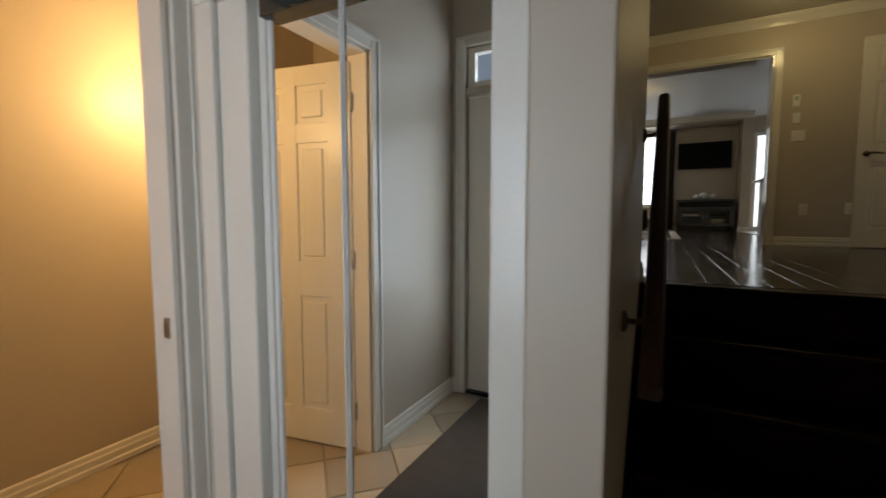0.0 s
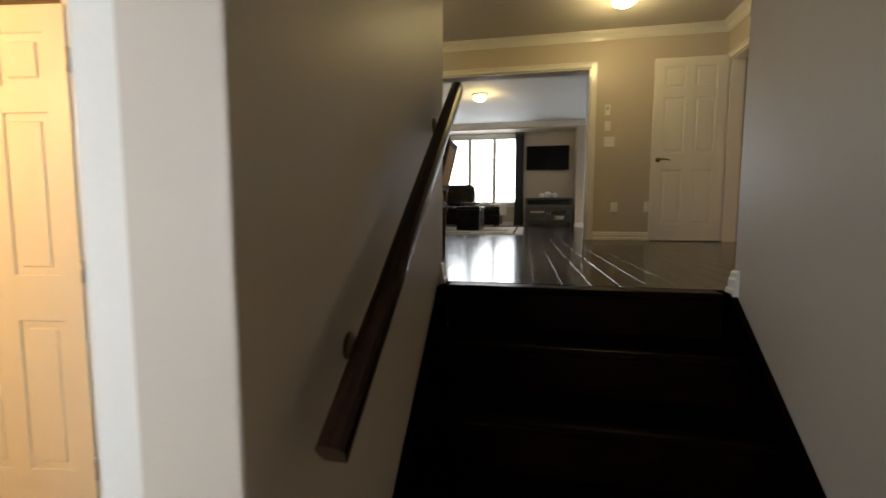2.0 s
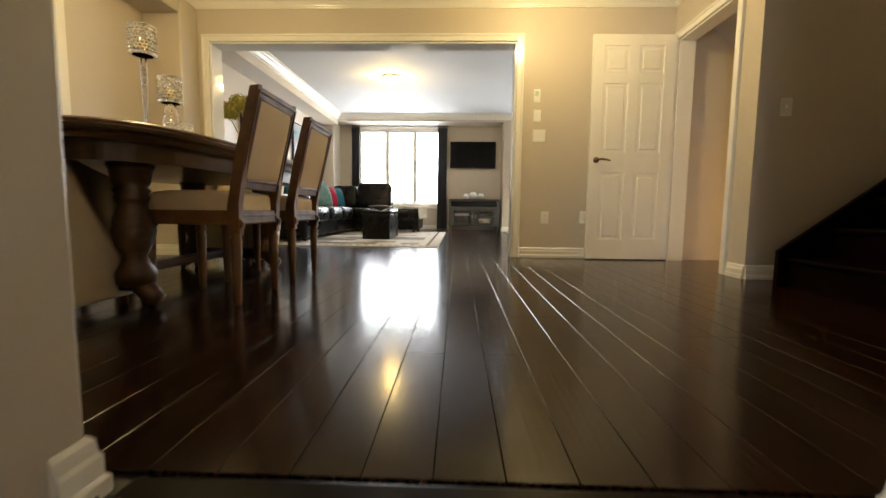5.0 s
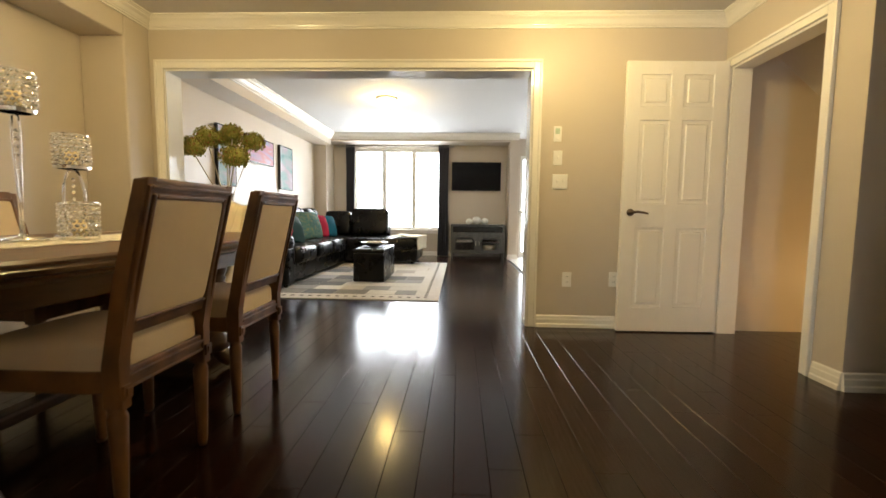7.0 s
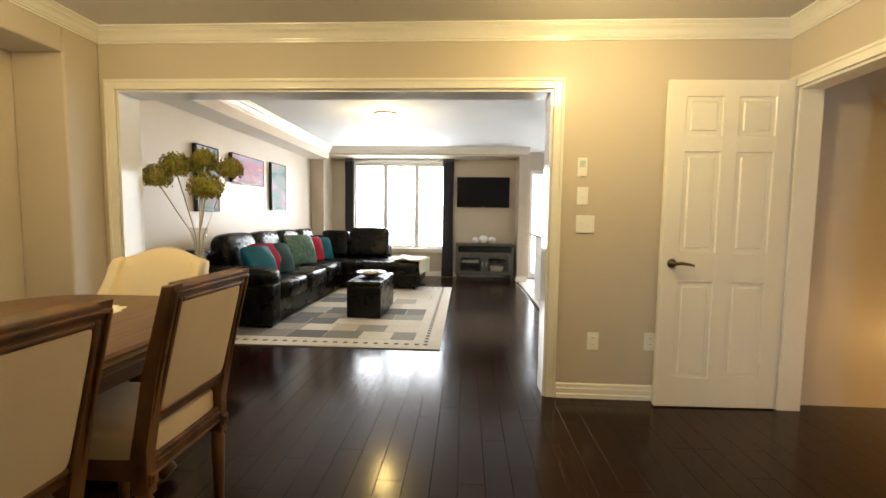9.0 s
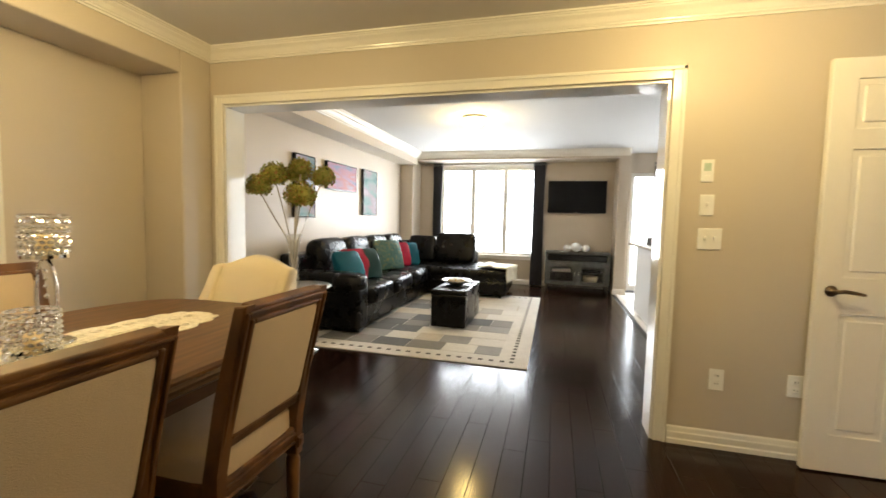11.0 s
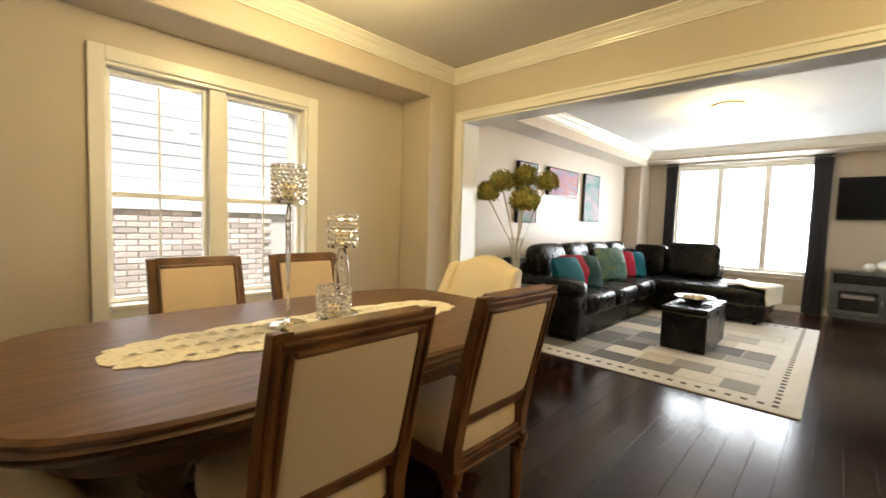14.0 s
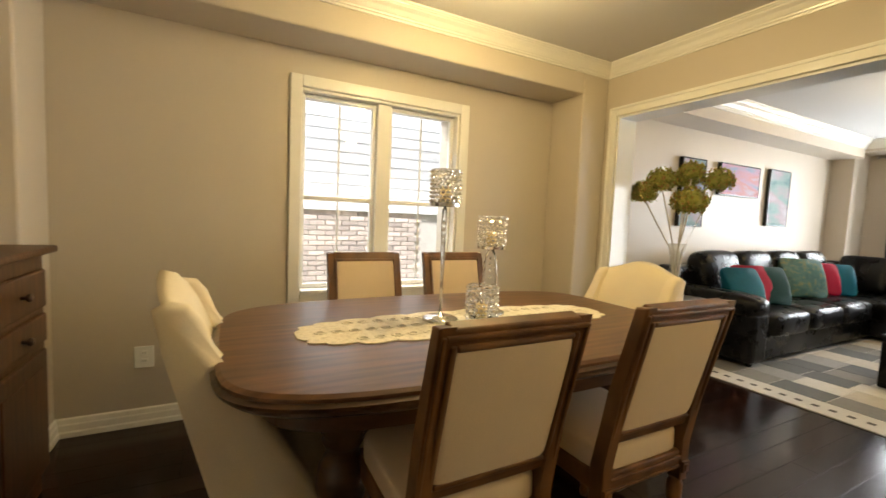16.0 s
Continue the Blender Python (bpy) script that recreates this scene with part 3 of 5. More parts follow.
# ---- doors ----
def six_panel_door(name, m, w, h, label, handle_mat=BRONZE, hinge_mat=STEEL):
    """A leaf with its hinge at local x 0, running along +x, thickness along y."""
    t = 0.035
    d = thing(name, m, label, "door")
    st, mid = 0.11 * w / 0.76, 0.1 * w / 0.76
    rails = [(0, 0.19), (0.8, 0.985), (1.6, 1.7), (h - 0.1, h)]
    bm = box(0.004, w - 0.004, 0.009, t - 0.009, 0.004, h - 0.004)
    for x0, x1 in ((0, st), (w / 2 - mid / 2, w / 2 + mid / 2), (w - st, w)):
        box(x0, x1, 0, t, 0, h, 0.003, bm, seg=1)
    for z0, z1 in rails:
        box(0.001, w - 0.001, 0.0006, t - 0.0006, z0, z1, 0.003, bm, seg=1)
    leaf = part("leaf", bm, DOORP, d)
    for x0, x1 in ((st, w / 2 - mid / 2), (w / 2 + mid / 2, w - st)):
        for (a, b), (c, e) in zip(rails, rails[1:]):
            part("panel", box(x0 + 0.022, x1 - 0.022, 0.0025, t - 0.0025, b + 0.022, c - 0.022, 0.012, seg=1), DOORP, d)
    for s, y in ((-1, -0.0), (1, t)):
        hd = part("handle", lathe([(0.028, 0), (0.027, 0.006), (0.02, 0.01), (0.011, 0.012), (0.011, 0.045), (0.006, 0.048)], m=Matrix.Translation((w - 0.065, y, 0.915)) @ pose(0, 0, 0, -90 * s, 0, 0)), handle_mat, d, "antique bronze lever handle", True)
        part("lever", tube([(w - 0.065, y + s * 0.04, 0.915), (w - 0.1, y + s * 0.046, 0.92), (w - 0.14, y + s * 0.046, 0.915), (w - 0.18, y + s * 0.043, 0.907)], [0.01, 0.01, 0.009, 0.007]), handle_mat, hd, "", True)
    for z in (0.2, 1.0, h - 0.2):
        part("hinge", tube([(-0.006, 0.0, z - 0.045), (-0.006, 0.0, z + 0.045)], 0.007), hinge_mat, d, "", True)
    return d


six_panel_door("basement_door", pose(2.635, -0.06, 0.008, 0, 0, 180 + 1.2), 0.745, 2.03, "white six-panel door standing open against the wall")
six_panel_door("powder_room_door", pose(-1.2, -5.625, FZ + 0.008, 0, 0, 171.5), 0.63, 1.99, "white six-panel powder room door standing open", BRONZE)


def front_door():
    d = thing("front_door", pose(-0.995, -6.63, FZ), "white entrance door with tall glass insert and transom", "door")
    part("leaf", boxes([(0, 0.16, 0, 0.045, 0.02, 2.02), (0.78, 0.94, 0, 0.045, 0.02, 2.02), (0.16, 0.78, 0, 0.045, 0.02, 0.62), (0.16, 0.78, 0, 0.045, 1.85, 2.02)], bevel=0.003), DOORP, d)
    part("panel", box(0.2, 0.74, -0.004, 0.052, 0.2, 0.52, 0.01), DOORP, d)
    fr = part("glazing_frame", boxes([(0.15, 0.19, -0.005, 0.055, 0.61, 1.87), (0.75, 0.79, -0.005, 0.055, 0.61, 1.87), (0.19, 0.75, -0.005, 0.055, 0.61, 0.65), (0.19, 0.75, -0.005, 0.055, 1.83, 1.87)], bevel=0.006), DOORP, d)
    for z in (0.95, 1.25, 1.55):
        part("glazing_bar", box(0.19, 0.75, 0.012, 0.03, z, z + 0.012, 0.003), STEEL, fr)
    part("glass_pane", box(0.19, 0.75, 0.019, 0.023, 0.65, 1.83), GLASS, d).visible_shadow = False
    part("threshold", box(0, 0.94, -0.02, 0.08, 0, 0.018, 0.004), BLACK, d, "black rubber threshold")
    part("transom_frame", boxes([(0, 0.05, 0.01, 0.06, 2.08, 2.34), (0.89, 0.94, 0.01, 0.06, 2.08, 2.34), (0.05, 0.89, 0.01, 0.06, 2.08, 2.12), (0.05, 0.89, 0.01, 0.06, 2.3, 2.34)], bevel=0.004), DOORP, d)
    part("transom_pane", box(0.05, 0.89, 0.03, 0.034, 2.12, 2.3), GLASS, d).visible_shadow = False


front_door()


def mirrored_closet_door():
    d = thing("mirrored_closet_door", pose(-0.795, -4.82, FZ + 0.01), "mirrored bifold closet door in white metal frame", "closet door")
    for x0, x1, turn in ((0.0, 0.268, 0.5), (0.27, 0.684, -0.5)):
        mm = pose((x0 + x1) / 2, 0, 0, 0, 0, turn)
        w = (x1 - x0) / 2
        fr = bmesh.new()
        for r in ((-w, -w + (0.014 if x0 == 0 else 0.005), -0.012, 0.012, 0, 1.84), (w - 0.005, w, -0.016, 0.012, 0, 1.84), (-w, w, -0.014, 0.012, 0, 0.02), (-w, w, -0.014, 0.012, 1.82, 1.84)):
            box(*r, bevel=0.002, bm=fr, m=mm)
        leaf = part("door_frame", fr, WHITE, d, "pale metal mirror frame")
        part("mirror_pane", box(-w + 0.008, w - 0.004, -0.006, 0.0, 0.01, 1.83, m=mm), MIRROR, leaf, "silvered mirror glass")


mirrored_closet_door()
tagged(link("closet_track", box(-0.795, -0.114, -4.86, -4.79, 0.86, 0.929, 0.003), DARKGLASS), "dark metal closet door track", "door track")
tagged(link("door_mat", box(-0.86, 0.9, -6.5, -4.95, FZ, FZ + 0.012, 0.004), MAT_), "flat brown entrance mat on tiles", "door mat")


# ---- windows ----
def dining_window():
    w = tagged(thing("window_1", pose(-2.15, -1.66, 0), "", ""), "white framed double window in dining alcove", "window", kind="structure")
    y0, y1, z0, z1 = -0.55, 0.55, 0.69, 1.95
    bm = boxes([(0, 0.02, y0 - 0.07, y0, z0 - 0.07, z1 + 0.07), (0, 0.02, y1, y1 + 0.07, z0 - 0.07, z1 + 0.07), (0, 0.02, y0, y1, z1, z1 + 0.07), (0, 0.02, y0, y1, z0 - 0.07, z0)], bevel=0.006)
    part("window_casing", bm, TRIM, w)
    part("window_frame", boxes([(-0.15, 0, y0, y0 + 0.008, z0, z1), (-0.15, 0, y1 - 0.018, y1, z0, z1), (-0.15, 0, y0 + 0.008, y1 - 0.018, z1 - 0.018, z1), (-0.12, 0.03, y0 + 0.008, y1 - 0.018, z0 - 0.003, z0 + 0.02), (-0.11, -0.02, -0.062, 0.03, z0 + 0.02, z1 - 0.018)], bevel=0.004), TRIM, w)
    for a, b in ((y0 + 0.008, -0.062), (0.03, y1 - 0.018)):
        sash = part("sash", boxes([(-0.1, -0.06, a, a + 0.024, z0 + 0.022, z1 - 0.02), (-0.1, -0.06, b - 0.024, b, z0 + 0.022, z1 - 0.02), (-0.1, -0.06, a + 0.024, b - 0.024, z1 - 0.045, z1 - 0.02), (-0.1, -0.06, a + 0.024, b - 0.024, z0 + 0.022, z0 + 0.05), (-0.1, -0.055, a + 0.024, b - 0.024, 1.275, 1.305)], bevel=0.004), WHITE, w)
        part("pane", box(-0.084, -0.08, a + 0.02, b - 0.02, z0 + 0.04, z1 - 0.035), GLASS, sash).visible_shadow = False
        c = (a + b) / 2
        part("muntin", box(-0.088, -0.076, c - 0.006, c + 0.006, z0 + 0.04, z1 - 0.05, 0.002), WHITE, sash)


dining_window()


def living_window():
    w = tagged(thing("window_2", pose(-0.64, 5.72, 0), "", ""), "wide white three-light window, bright outside", "window", kind="structure")
    x0, x1, z0, z1 = -0.96, 0.96, 0.55, 2.27
    part("window_casing", boxes([(x0 - 0.07, x0, -0.02, 0, z0 - 0.07, z1 + 0.07), (x1, x1 + 0.07, -0.02, 0, z0 - 0.07, z1 + 0.07), (x0, x1, -0.02, 0, z1, z1 + 0.07), (x0, x1, -0.02, 0, z0 - 0.07, z0)], bevel=0.005), TRIM, w)
    part("window_sill", box(x0 - 0.08, x1 + 0.08, -0.045, 0.1, z0 - 0.012, z0 + 0.012, 0.006), TRIM, w)
    for i in range(3):
        a = x0 + 0.64 * i
        sash = part("sash", boxes([(a, a + 0.045, 0.03, 0.09, z0, z1), (a + 0.595, a + 0.64, 0.03, 0.09, z0, z1), (a + 0.045, a + 0.595, 0.03, 0.09, z1 - 0.055, z1), (a + 0.045, a + 0.595, 0.03, 0.09, z0 + 0.012, z0 + 0.065)], bevel=0.005), WHITE, w)
        part("pane", box(a + 0.025, a + 0.615, 0.058, 0.062, z0 + 0.05, z1 - 0.04), GLASS, sash).visible_shadow = False


living_window()


def patio_window():
    w = tagged(thing("window_3", pose(2.775, 5.72, 0), "", ""), "white framed glazed kitchen door, bright outside", "window", kind="structure")
    for a in (-0.825, 0.0):
        sash = part("sash", boxes([(a, a + 0.06, 0.03, 0.09, 0.0, 2.15), (a + 0.765, a + 0.825, 0.03, 0.09, 0, 2.15), (a + 0.06, a + 0.765, 0.03, 0.09, 2.08, 2.15), (a + 0.06, a + 0.765, 0.03, 0.09, 0.005, 0.1)], bevel=0.005), WHITE, w)
        part("pane", box(a + 0.05, a + 0.775, 0.058, 0.062, 0.08, 2.1), GLASS, sash).visible_shadow = False


patio_window()


# ---- dining room ----
def oval(hx, hy, z_prof, n=96, power=0.36):
    """A rounded-rectangle top; z_prof: (inset, z) from bottom to top."""
    bm = bmesh.new()
    rings = []
    for inset, z in z_prof:
        ring = []
        for i in range(n):
            a = 2 * math.pi * i / n
            c, s = math.cos(a), math.sin(a)
            ring.append(bm.verts.new(((hx - inset) * math.copysign(abs(c) ** power, c), (hy - inset) * math.copysign(abs(s) ** 0.6, s), z)))
        rings.append(ring)
    for a, b in zip(rings, rings[1:]):
        for i in range(n):
            bm.faces.new((a[i], a[(i + 1) % n], b[(i + 1) % n], b[i]))
    bm.faces.new(rings[0]), bm.faces.new(rings[-1])
    return bm


TX, TY = -0.985, -1.67


def dining_table():
    t = thing("dining_table", pose(TX, TY, 0), "brown oak dining table with rounded ends and carved pedestals", "table")
    part("tabletop", oval(0.6, 0.985, [(0.05, 0.738), (0.0, 0.742), (0.0, 0.752), (0.012, 0.76), (0.05, 0.761)]), TABLEW, t)
    part("moulded_edge", oval(0.612, 0.997, [(0.07, 0.69), (0.035, 0.692), (0.02, 0.705), (0.024, 0.713), (0.004, 0.722), (0.0, 0.734), (0.012, 0.741), (0.05, 0.741)]), TABLED, t, "darker moulded table edge")
    part("apron", oval(0.52, 0.88, [(0.0, 0.62), (0.0, 0.692), (0.03, 0.693)]), TABLED, t)
    prof = [(0.05, 0.1), (0.075, 0.11), (0.08, 0.16), (0.055, 0.2), (0.045, 0.23), (0.07, 0.28), (0.085, 0.34), (0.075, 0.4), (0.05, 0.45), (0.06, 0.47), (0.068, 0.485), (0.06, 0.5), (0.07, 0.515), (0.06, 0.53), (0.072, 0.55), (0.08, 0.6), (0.09, 0.62)]
    for y in (-0.62, 0.62):
        for x in (-0.26, 0.26):
            part("turned_leg", lathe(prof, m=pose(x, y, 0), seg=20), TABLED, t, "", True)
        for s in (-1, 1):
            part("carved_foot", tube([(0.2 * s, y, 0.14), (0.27 * s, y, 0.12), (0.32 * s, y, 0.065), (0.36 * s, y, 0.035)], [0.05, 0.05, 0.045, 0.035], seg=10), TABLED, t, "", True)
        part("crossbar", box(-0.28, 0.28, y - 0.045, y + 0.045, 0.08, 0.15, 0.012), TABLED, t)
    part("stretcher", box(-0.04, 0.04, -0.57, 0.57, 0.1, 0.15, 0.012), TABLED, t)


dining_table()


def dining_chair(m):
    """Faces +y; the square back leans to -y."""
    c = thing("dining_chair", m, "weathered oak dining chair with cream linen square back and seat", "chair", "chairs round the dining table")
    w = 0.213
    lean = lambda z: -0.205 - 0.125 * max(0.0, (z - 0.45) / 0.53) ** 1.05
    for s in (-1, 1):
        part("front_leg", lathe([(0.014, 0.0), (0.02, 0.02), (0.016, 0.035), (0.019, 0.06), (0.026, 0.3), (0.02, 0.315), (0.03, 0.33), (0.022, 0.345), (0.03, 0.36)], m=pose(s * (w - 0.02), 0.2, 0), seg=14), CHAIRW, c, "", True)
        part("leg_block", boxes([(s * (w - 0.02) - 0.027, s * (w - 0.02) + 0.027, 0.173, 0.227, 0.358, 0.435)], bevel=0.004), CHAIRW, c)
        part("back_leg", lathe([(0.013, 0.0), (0.017, 0.02), (0.026, 0.3), (0.02, 0.315), (0.028, 0.33)], m=pose(s * (w - 0.02), -0.2, 0), seg=14), CHAIRW, c, "", True)
        out = [(-0.228, 0.325), (-0.172, 0.325), (-0.172, 0.45), (lean(0.7) + 0.04, 0.7), (lean(0.98) + 0.038, 0.975), (lean(0.98) - 0.004, 0.98), (lean(0.7) - 0.006, 0.7), (-0.228, 0.47)]
        x = s * (w - 0.02)
        part("back_post", prism(out, x - 0.02, x + 0.022, "x", bevel=0.006), CHAIRW, c)
    for z0, z1 in ((0.925, 0.98), (0.535, 0.585)):
        zc = (z0 + z1) / 2
        ang = math.degrees(math.atan2(0.125, 0.53))
        part("back_rail", box(-w + 0.03, w - 0.03, -0.021, 0.021, -(z1 - z0) / 2, (z1 - z0) / 2, 0.006, m=pose(0, lean(zc) + 0.017, zc, ang, 0, 0)), CHAIRW, c)
    mid = 0.755
    mm = pose(0, lean(mid) + 0.016, mid, math.degrees(math.atan2(0.125, 0.53)), 0, 0)
    bead = bmesh.new()
    for r in ((-0.183, -0.166), (0.166, 0.183)):
        box(r[0], r[1], -0.028, 0.028, -0.192, 0.192, 0.006, bead, mm)
    for r in ((-0.192, -0.175), (0.175, 0.192)):
        box(-0.166, 0.166, -0.028, 0.028, r[0], r[1], 0.006, bead, mm)
    part("back_bead", bead, CHAIRW, c)
    part("back_upholstery", puff(0.352, 0.052, 0.385, mm, 0.22, 12), LINEN, c, "cream linen back panel", True)
    for s in (-1, 1):
        x = s * (w - 0.02)
        part("rosette", boxes([(x - 0.016, x + 0.018, -0.236, -0.226, 0.355, 0.395), (x - 0.009, x + 0.011, -0.24, -0.234, 0.363, 0.387)], bevel=0.002), CHAIRW, c)
    part("seat_moulding", boxes([(-w + 0.04, w - 0.04, -0.228, -0.219, 0.405, 0.418), (-w + 0.04, w - 0.04, -0.227, -0.219, 0.375, 0.384)], bevel=0.003), CHAIRW, c)
    outer = bmesh.new()
    for r in ((-0.207, -0.197), (0.197, 0.207)):
        box(r[0], r[1], -0.03, -0.012, -0.2, 0.215, 0.003, outer, mm)
    box(-0.197, 0.197, -0.03, -0.012, 0.205, 0.217, 0.003, outer, mm)
    part("outer_bead", outer, CHAIRW, c)
    part("seat_frame", boxes([(-w, w, 0.185, 0.225, 0.37, 0.435), (-w, w, -0.22, -0.18, 0.37, 0.435), (-w, -w + 0.035, -0.18, 0.185, 0.37, 0.435), (w - 0.035, w, -0.18, 0.185, 0.37, 0.435)], bevel=0.006), CHAIRW, c)
    part("seat", puff(0.415, 0.43, 0.13, pose(0, 0.005, 0.455), 0.3, 14, crown=0.2), LINEN, c, "cream linen padded seat", True)
    return c


near = dining_chair(pose(-0.505, -2.035, 0, 0, 0, 90))
copy_thing(near, pose(-0.505, -1.4, 0, 0, 0, 90))
copy_thing(near, pose(-1.5, -1.9, 0, 0, 0, -90))
copy_thing(near, pose(-1.5, -1.31, 0, 0, 0, -90))


def wing_chair(m):
    """Faces +y; upholstered, with a curved top and sloping sides."""
    c = thing("host_chair", m, "cream upholstered host chair with curved back and sloping arms", "chair", "host chairs at the table ends")
    n, k = 14, 10
    bm = bmesh.new()
    fr, bk = [], []
    for i in range(k + 1):
        v = i / k
        rf, rb = [], []
        for j in range(n + 1):
            u = -1 + 2 * j / n
            top = 0.93 + 0.065 * (0.5 + 0.5 * math.cos(u * math.pi)) ** 0.7
            z = 0.3 + (top - 0.3) * v
            y = -0.21 - 0.15 * v + 0.03 * abs(u) ** 3
            x = u * (0.225 + 0.015 * v)
            th = 0.085 * (1 - 0.5 * v ** 6)
            rf.append(bm.verts.new((x, y + th, z - 0.012 * v ** 4)))
            rb.append(bm.verts.new((x, y, z)))
        fr.append(rf), bk.append(rb)
    for g in (fr, bk):
        for i in range(k):
            for j in range(n):
                bm.faces.new((g[i][j], g[i][j + 1], g[i + 1][j + 1], g[i + 1][j]))
    for j in range(n):
        bm.faces.new((fr[k][j], fr[k][j + 1], bk[k][j + 1], bk[k][j]))
        bm.faces.new((fr[0][j], fr[0][j + 1], bk[0][j + 1], bk[0][j]))
    for j in (0, n):
        for i in range(k):
            bm.faces.new((fr[i][j], fr[i + 1][j], bk[i + 1][j], bk[i][j]))
    part("backrest", bm, CREAM, c, "", True)
    side = [(-0.13, 0.05), (0.24, 0.05), (0.26, 0.35), (0.24, 0.55), (0.14, 0.56), (0.02, 0.575), (-0.09, 0.615), (-0.155, 0.69), (-0.2, 0.79), (-0.235, 0.885), (-0.27, 0.928), (-0.32, 0.935), (-0.355, 0.915), (-0.33, 0.8), (-0.265, 0.55), (-0.2, 0.3)]
    for s in (-1, 1):
        x = s * 0.235
        part("side_wing", prism(side, x - 0.032, x + 0.032, "x", bevel=0.02), CREAM, c, "", True)
        for y in (-0.18, 0.22):
            part("leg", lathe([(0.014, 0), (0.018, 0.02), (0.024, 0.15)], m=pose(s * 0.2, y, 0), seg=10), CHAIRW, c, "dark tapered wooden leg", True)
    part("seat_base", box(-0.204, 0.204, -0.2, 0.26, 0.08, 0.36, 0.02), CREAM, c)
    part("seat", puff(0.42, 0.5, 0.16, pose(0, 0.03, 0.42), 0.3, 12, crown=0.15), CREAM, c, "", True)
    return c


host = wing_chair(pose(-1.04, -2.45, 0, 0, 0, 0))
copy_thing(host, pose(-1.07, -0.78, 0, 0, 0, 180))


def candle_holder(m, stem, shade_h, r, style):
    """A crystal-banded shade on a chrome stem with a round foot."""
    label = {"tall": "tall chrome candle holder with crystal bead shade", "loop": "chrome candle holder with looped stem and crystal shade", "low": "low crystal bead votive holder"}[style]
    h = thing("candle_holder", m, label, "candle holder", "crystal candle holders on the table")
    if style != "low":
        part("foot", lathe([(0.076, 0), (0.076, 0.008), (0.062, 0.014), (0.014, 0.02), (0.01, 0.03)], seg=26), CHROME, h, "", True)
    if style == "tall":
        for s in (-1, 1):
            part("stem_rod", tube([(s * 0.004, 0, 0.02), (s * 0.006, 0, stem * 0.35), (s * 0.012, 0, stem * 0.6), (s * 0.017, 0, stem * 0.85), (s * 0.012, 0, stem - 0.015), (0, 0, stem)], 0.0045), CHROME, h, "", True)
        drops = [(0, 0, stem * z) for z in (0.86, 0.8, 0.74, 0.68)]
    elif style == "loop":
        part("stem_loop", tube([(0.05 * math.sin(a), 0, 0.03 + (stem - 0.03) * (0.5 - 0.5 * math.cos(a))) for a in (2 * math.pi * i / 24 for i in range(25))], 0.006), CHROME, h, "", True)
        drops = [(0, 0, stem * z) for z in (0.85, 0.76, 0.67, 0.56)]
    else:
        drops = []
    for x, y, z in drops:
        part("hanging_crystal", lathe([(0.002, -0.009), (0.008, 0), (0.002, 0.009)], m=pose(x, y, z), seg=8), CRYSTAL, h)
    b0 = stem if style != "low" else 0.0
    sh = part("shade_rim", lathe([(r + 0.003, b0), (r + 0.004, b0 + 0.012), (r, b0 + 0.016), (r - 0.012, b0 + 0.016), (r - 0.012, b0)], seg=28), CHROME, h, "polished chrome rim")
    part("top_rim", lathe([(r + 0.002, b0 + shade_h - 0.004), (r + 0.002, b0 + shade_h), (r - 0.003, b0 + shade_h), (r - 0.003, b0 + shade_h - 0.004), (r + 0.002, b0 + shade_h - 0.004)], seg=28, caps=False), CHROME, sh)
    bm = bmesh.new()
    rows, cols = max(4, int(shade_h / 0.018)), 20
    for i in range(rows):
        for j in range(cols):
            a = 2 * math.pi * (j + 0.5 * (i % 2)) / cols
            z = b0 + 0.022 + (shade_h - 0.032) * i / (rows - 1)
            lathe([(0.001, -0.0075), (0.0085, -0.001), (0.0085, 0.001), (0.001, 0.0075)], bm, Matrix.Translation((r * math.cos(a), r * math.sin(a), z)) @ pose(0, 0, 0, 20 * (j % 3), 15 * (i % 3), 0), seg=6)
    tagged(part("beaded_band", bm, CRYSTAL, h, "bands of clear crystal beads"), kind="stuff")
    part("candle", lathe([(0.024, b0 + 0.014), (0.024, b0 + shade_h * 0.5), (0.02, b0 + shade_h * 0.52)], seg=16), CANDLE, h, "ivory candle", True)


candle_holder(pose(-1.0, -1.812, 0.768), 0.48, 0.15, 0.061, "tall")
candle_holder(pose(-1.05, -1.535, 0.768), 0.3, 0.15, 0.062, "loop")
candle_holder(pose(-0.92, -1.655, 0.768), 0.0, 0.155, 0.064, "low")


def table_runner():
    r = thing("table_runner", pose(-0.96, -1.68, 0.7615), "ivory lace table runner with scalloped edge", "table runner")
    bm = bmesh.new()
    out = []
    L, W = 0.7, 0.175
    for i in range(220):
        a = 2 * math.pi * i / 220
        c, s = math.cos(a), math.sin(a)
        lobe = abs(math.sin(a * 11))
        x, y = W * math.copysign(abs(c) ** 0.45, c), L * math.copysign(abs(s) ** 0.9, s)
        d = Vector((c, s, 0)) * 0.026 * lobe
        out.append((x + d.x, y + d.y))
    prism(out, 0.0, 0.004, "z", bm=bm)
    part("lace_cloth", bm, LACE, r)
    dots = bmesh.new()
    for i in range(-10, 11):
        for x in (-0.11, 0, 0.11):
            if abs(i) < 9 or x == 0:
                lathe([(0.024, 0.0035), (0.022, 0.0065), (0.014, 0.0065), (0.012, 0.004)], dots, pose(x, i * 0.064, 0), seg=12)
    tagged(part("lace_relief", dots, LACE, r, "raised lace rosettes"), kind="stuff")


table_runner()


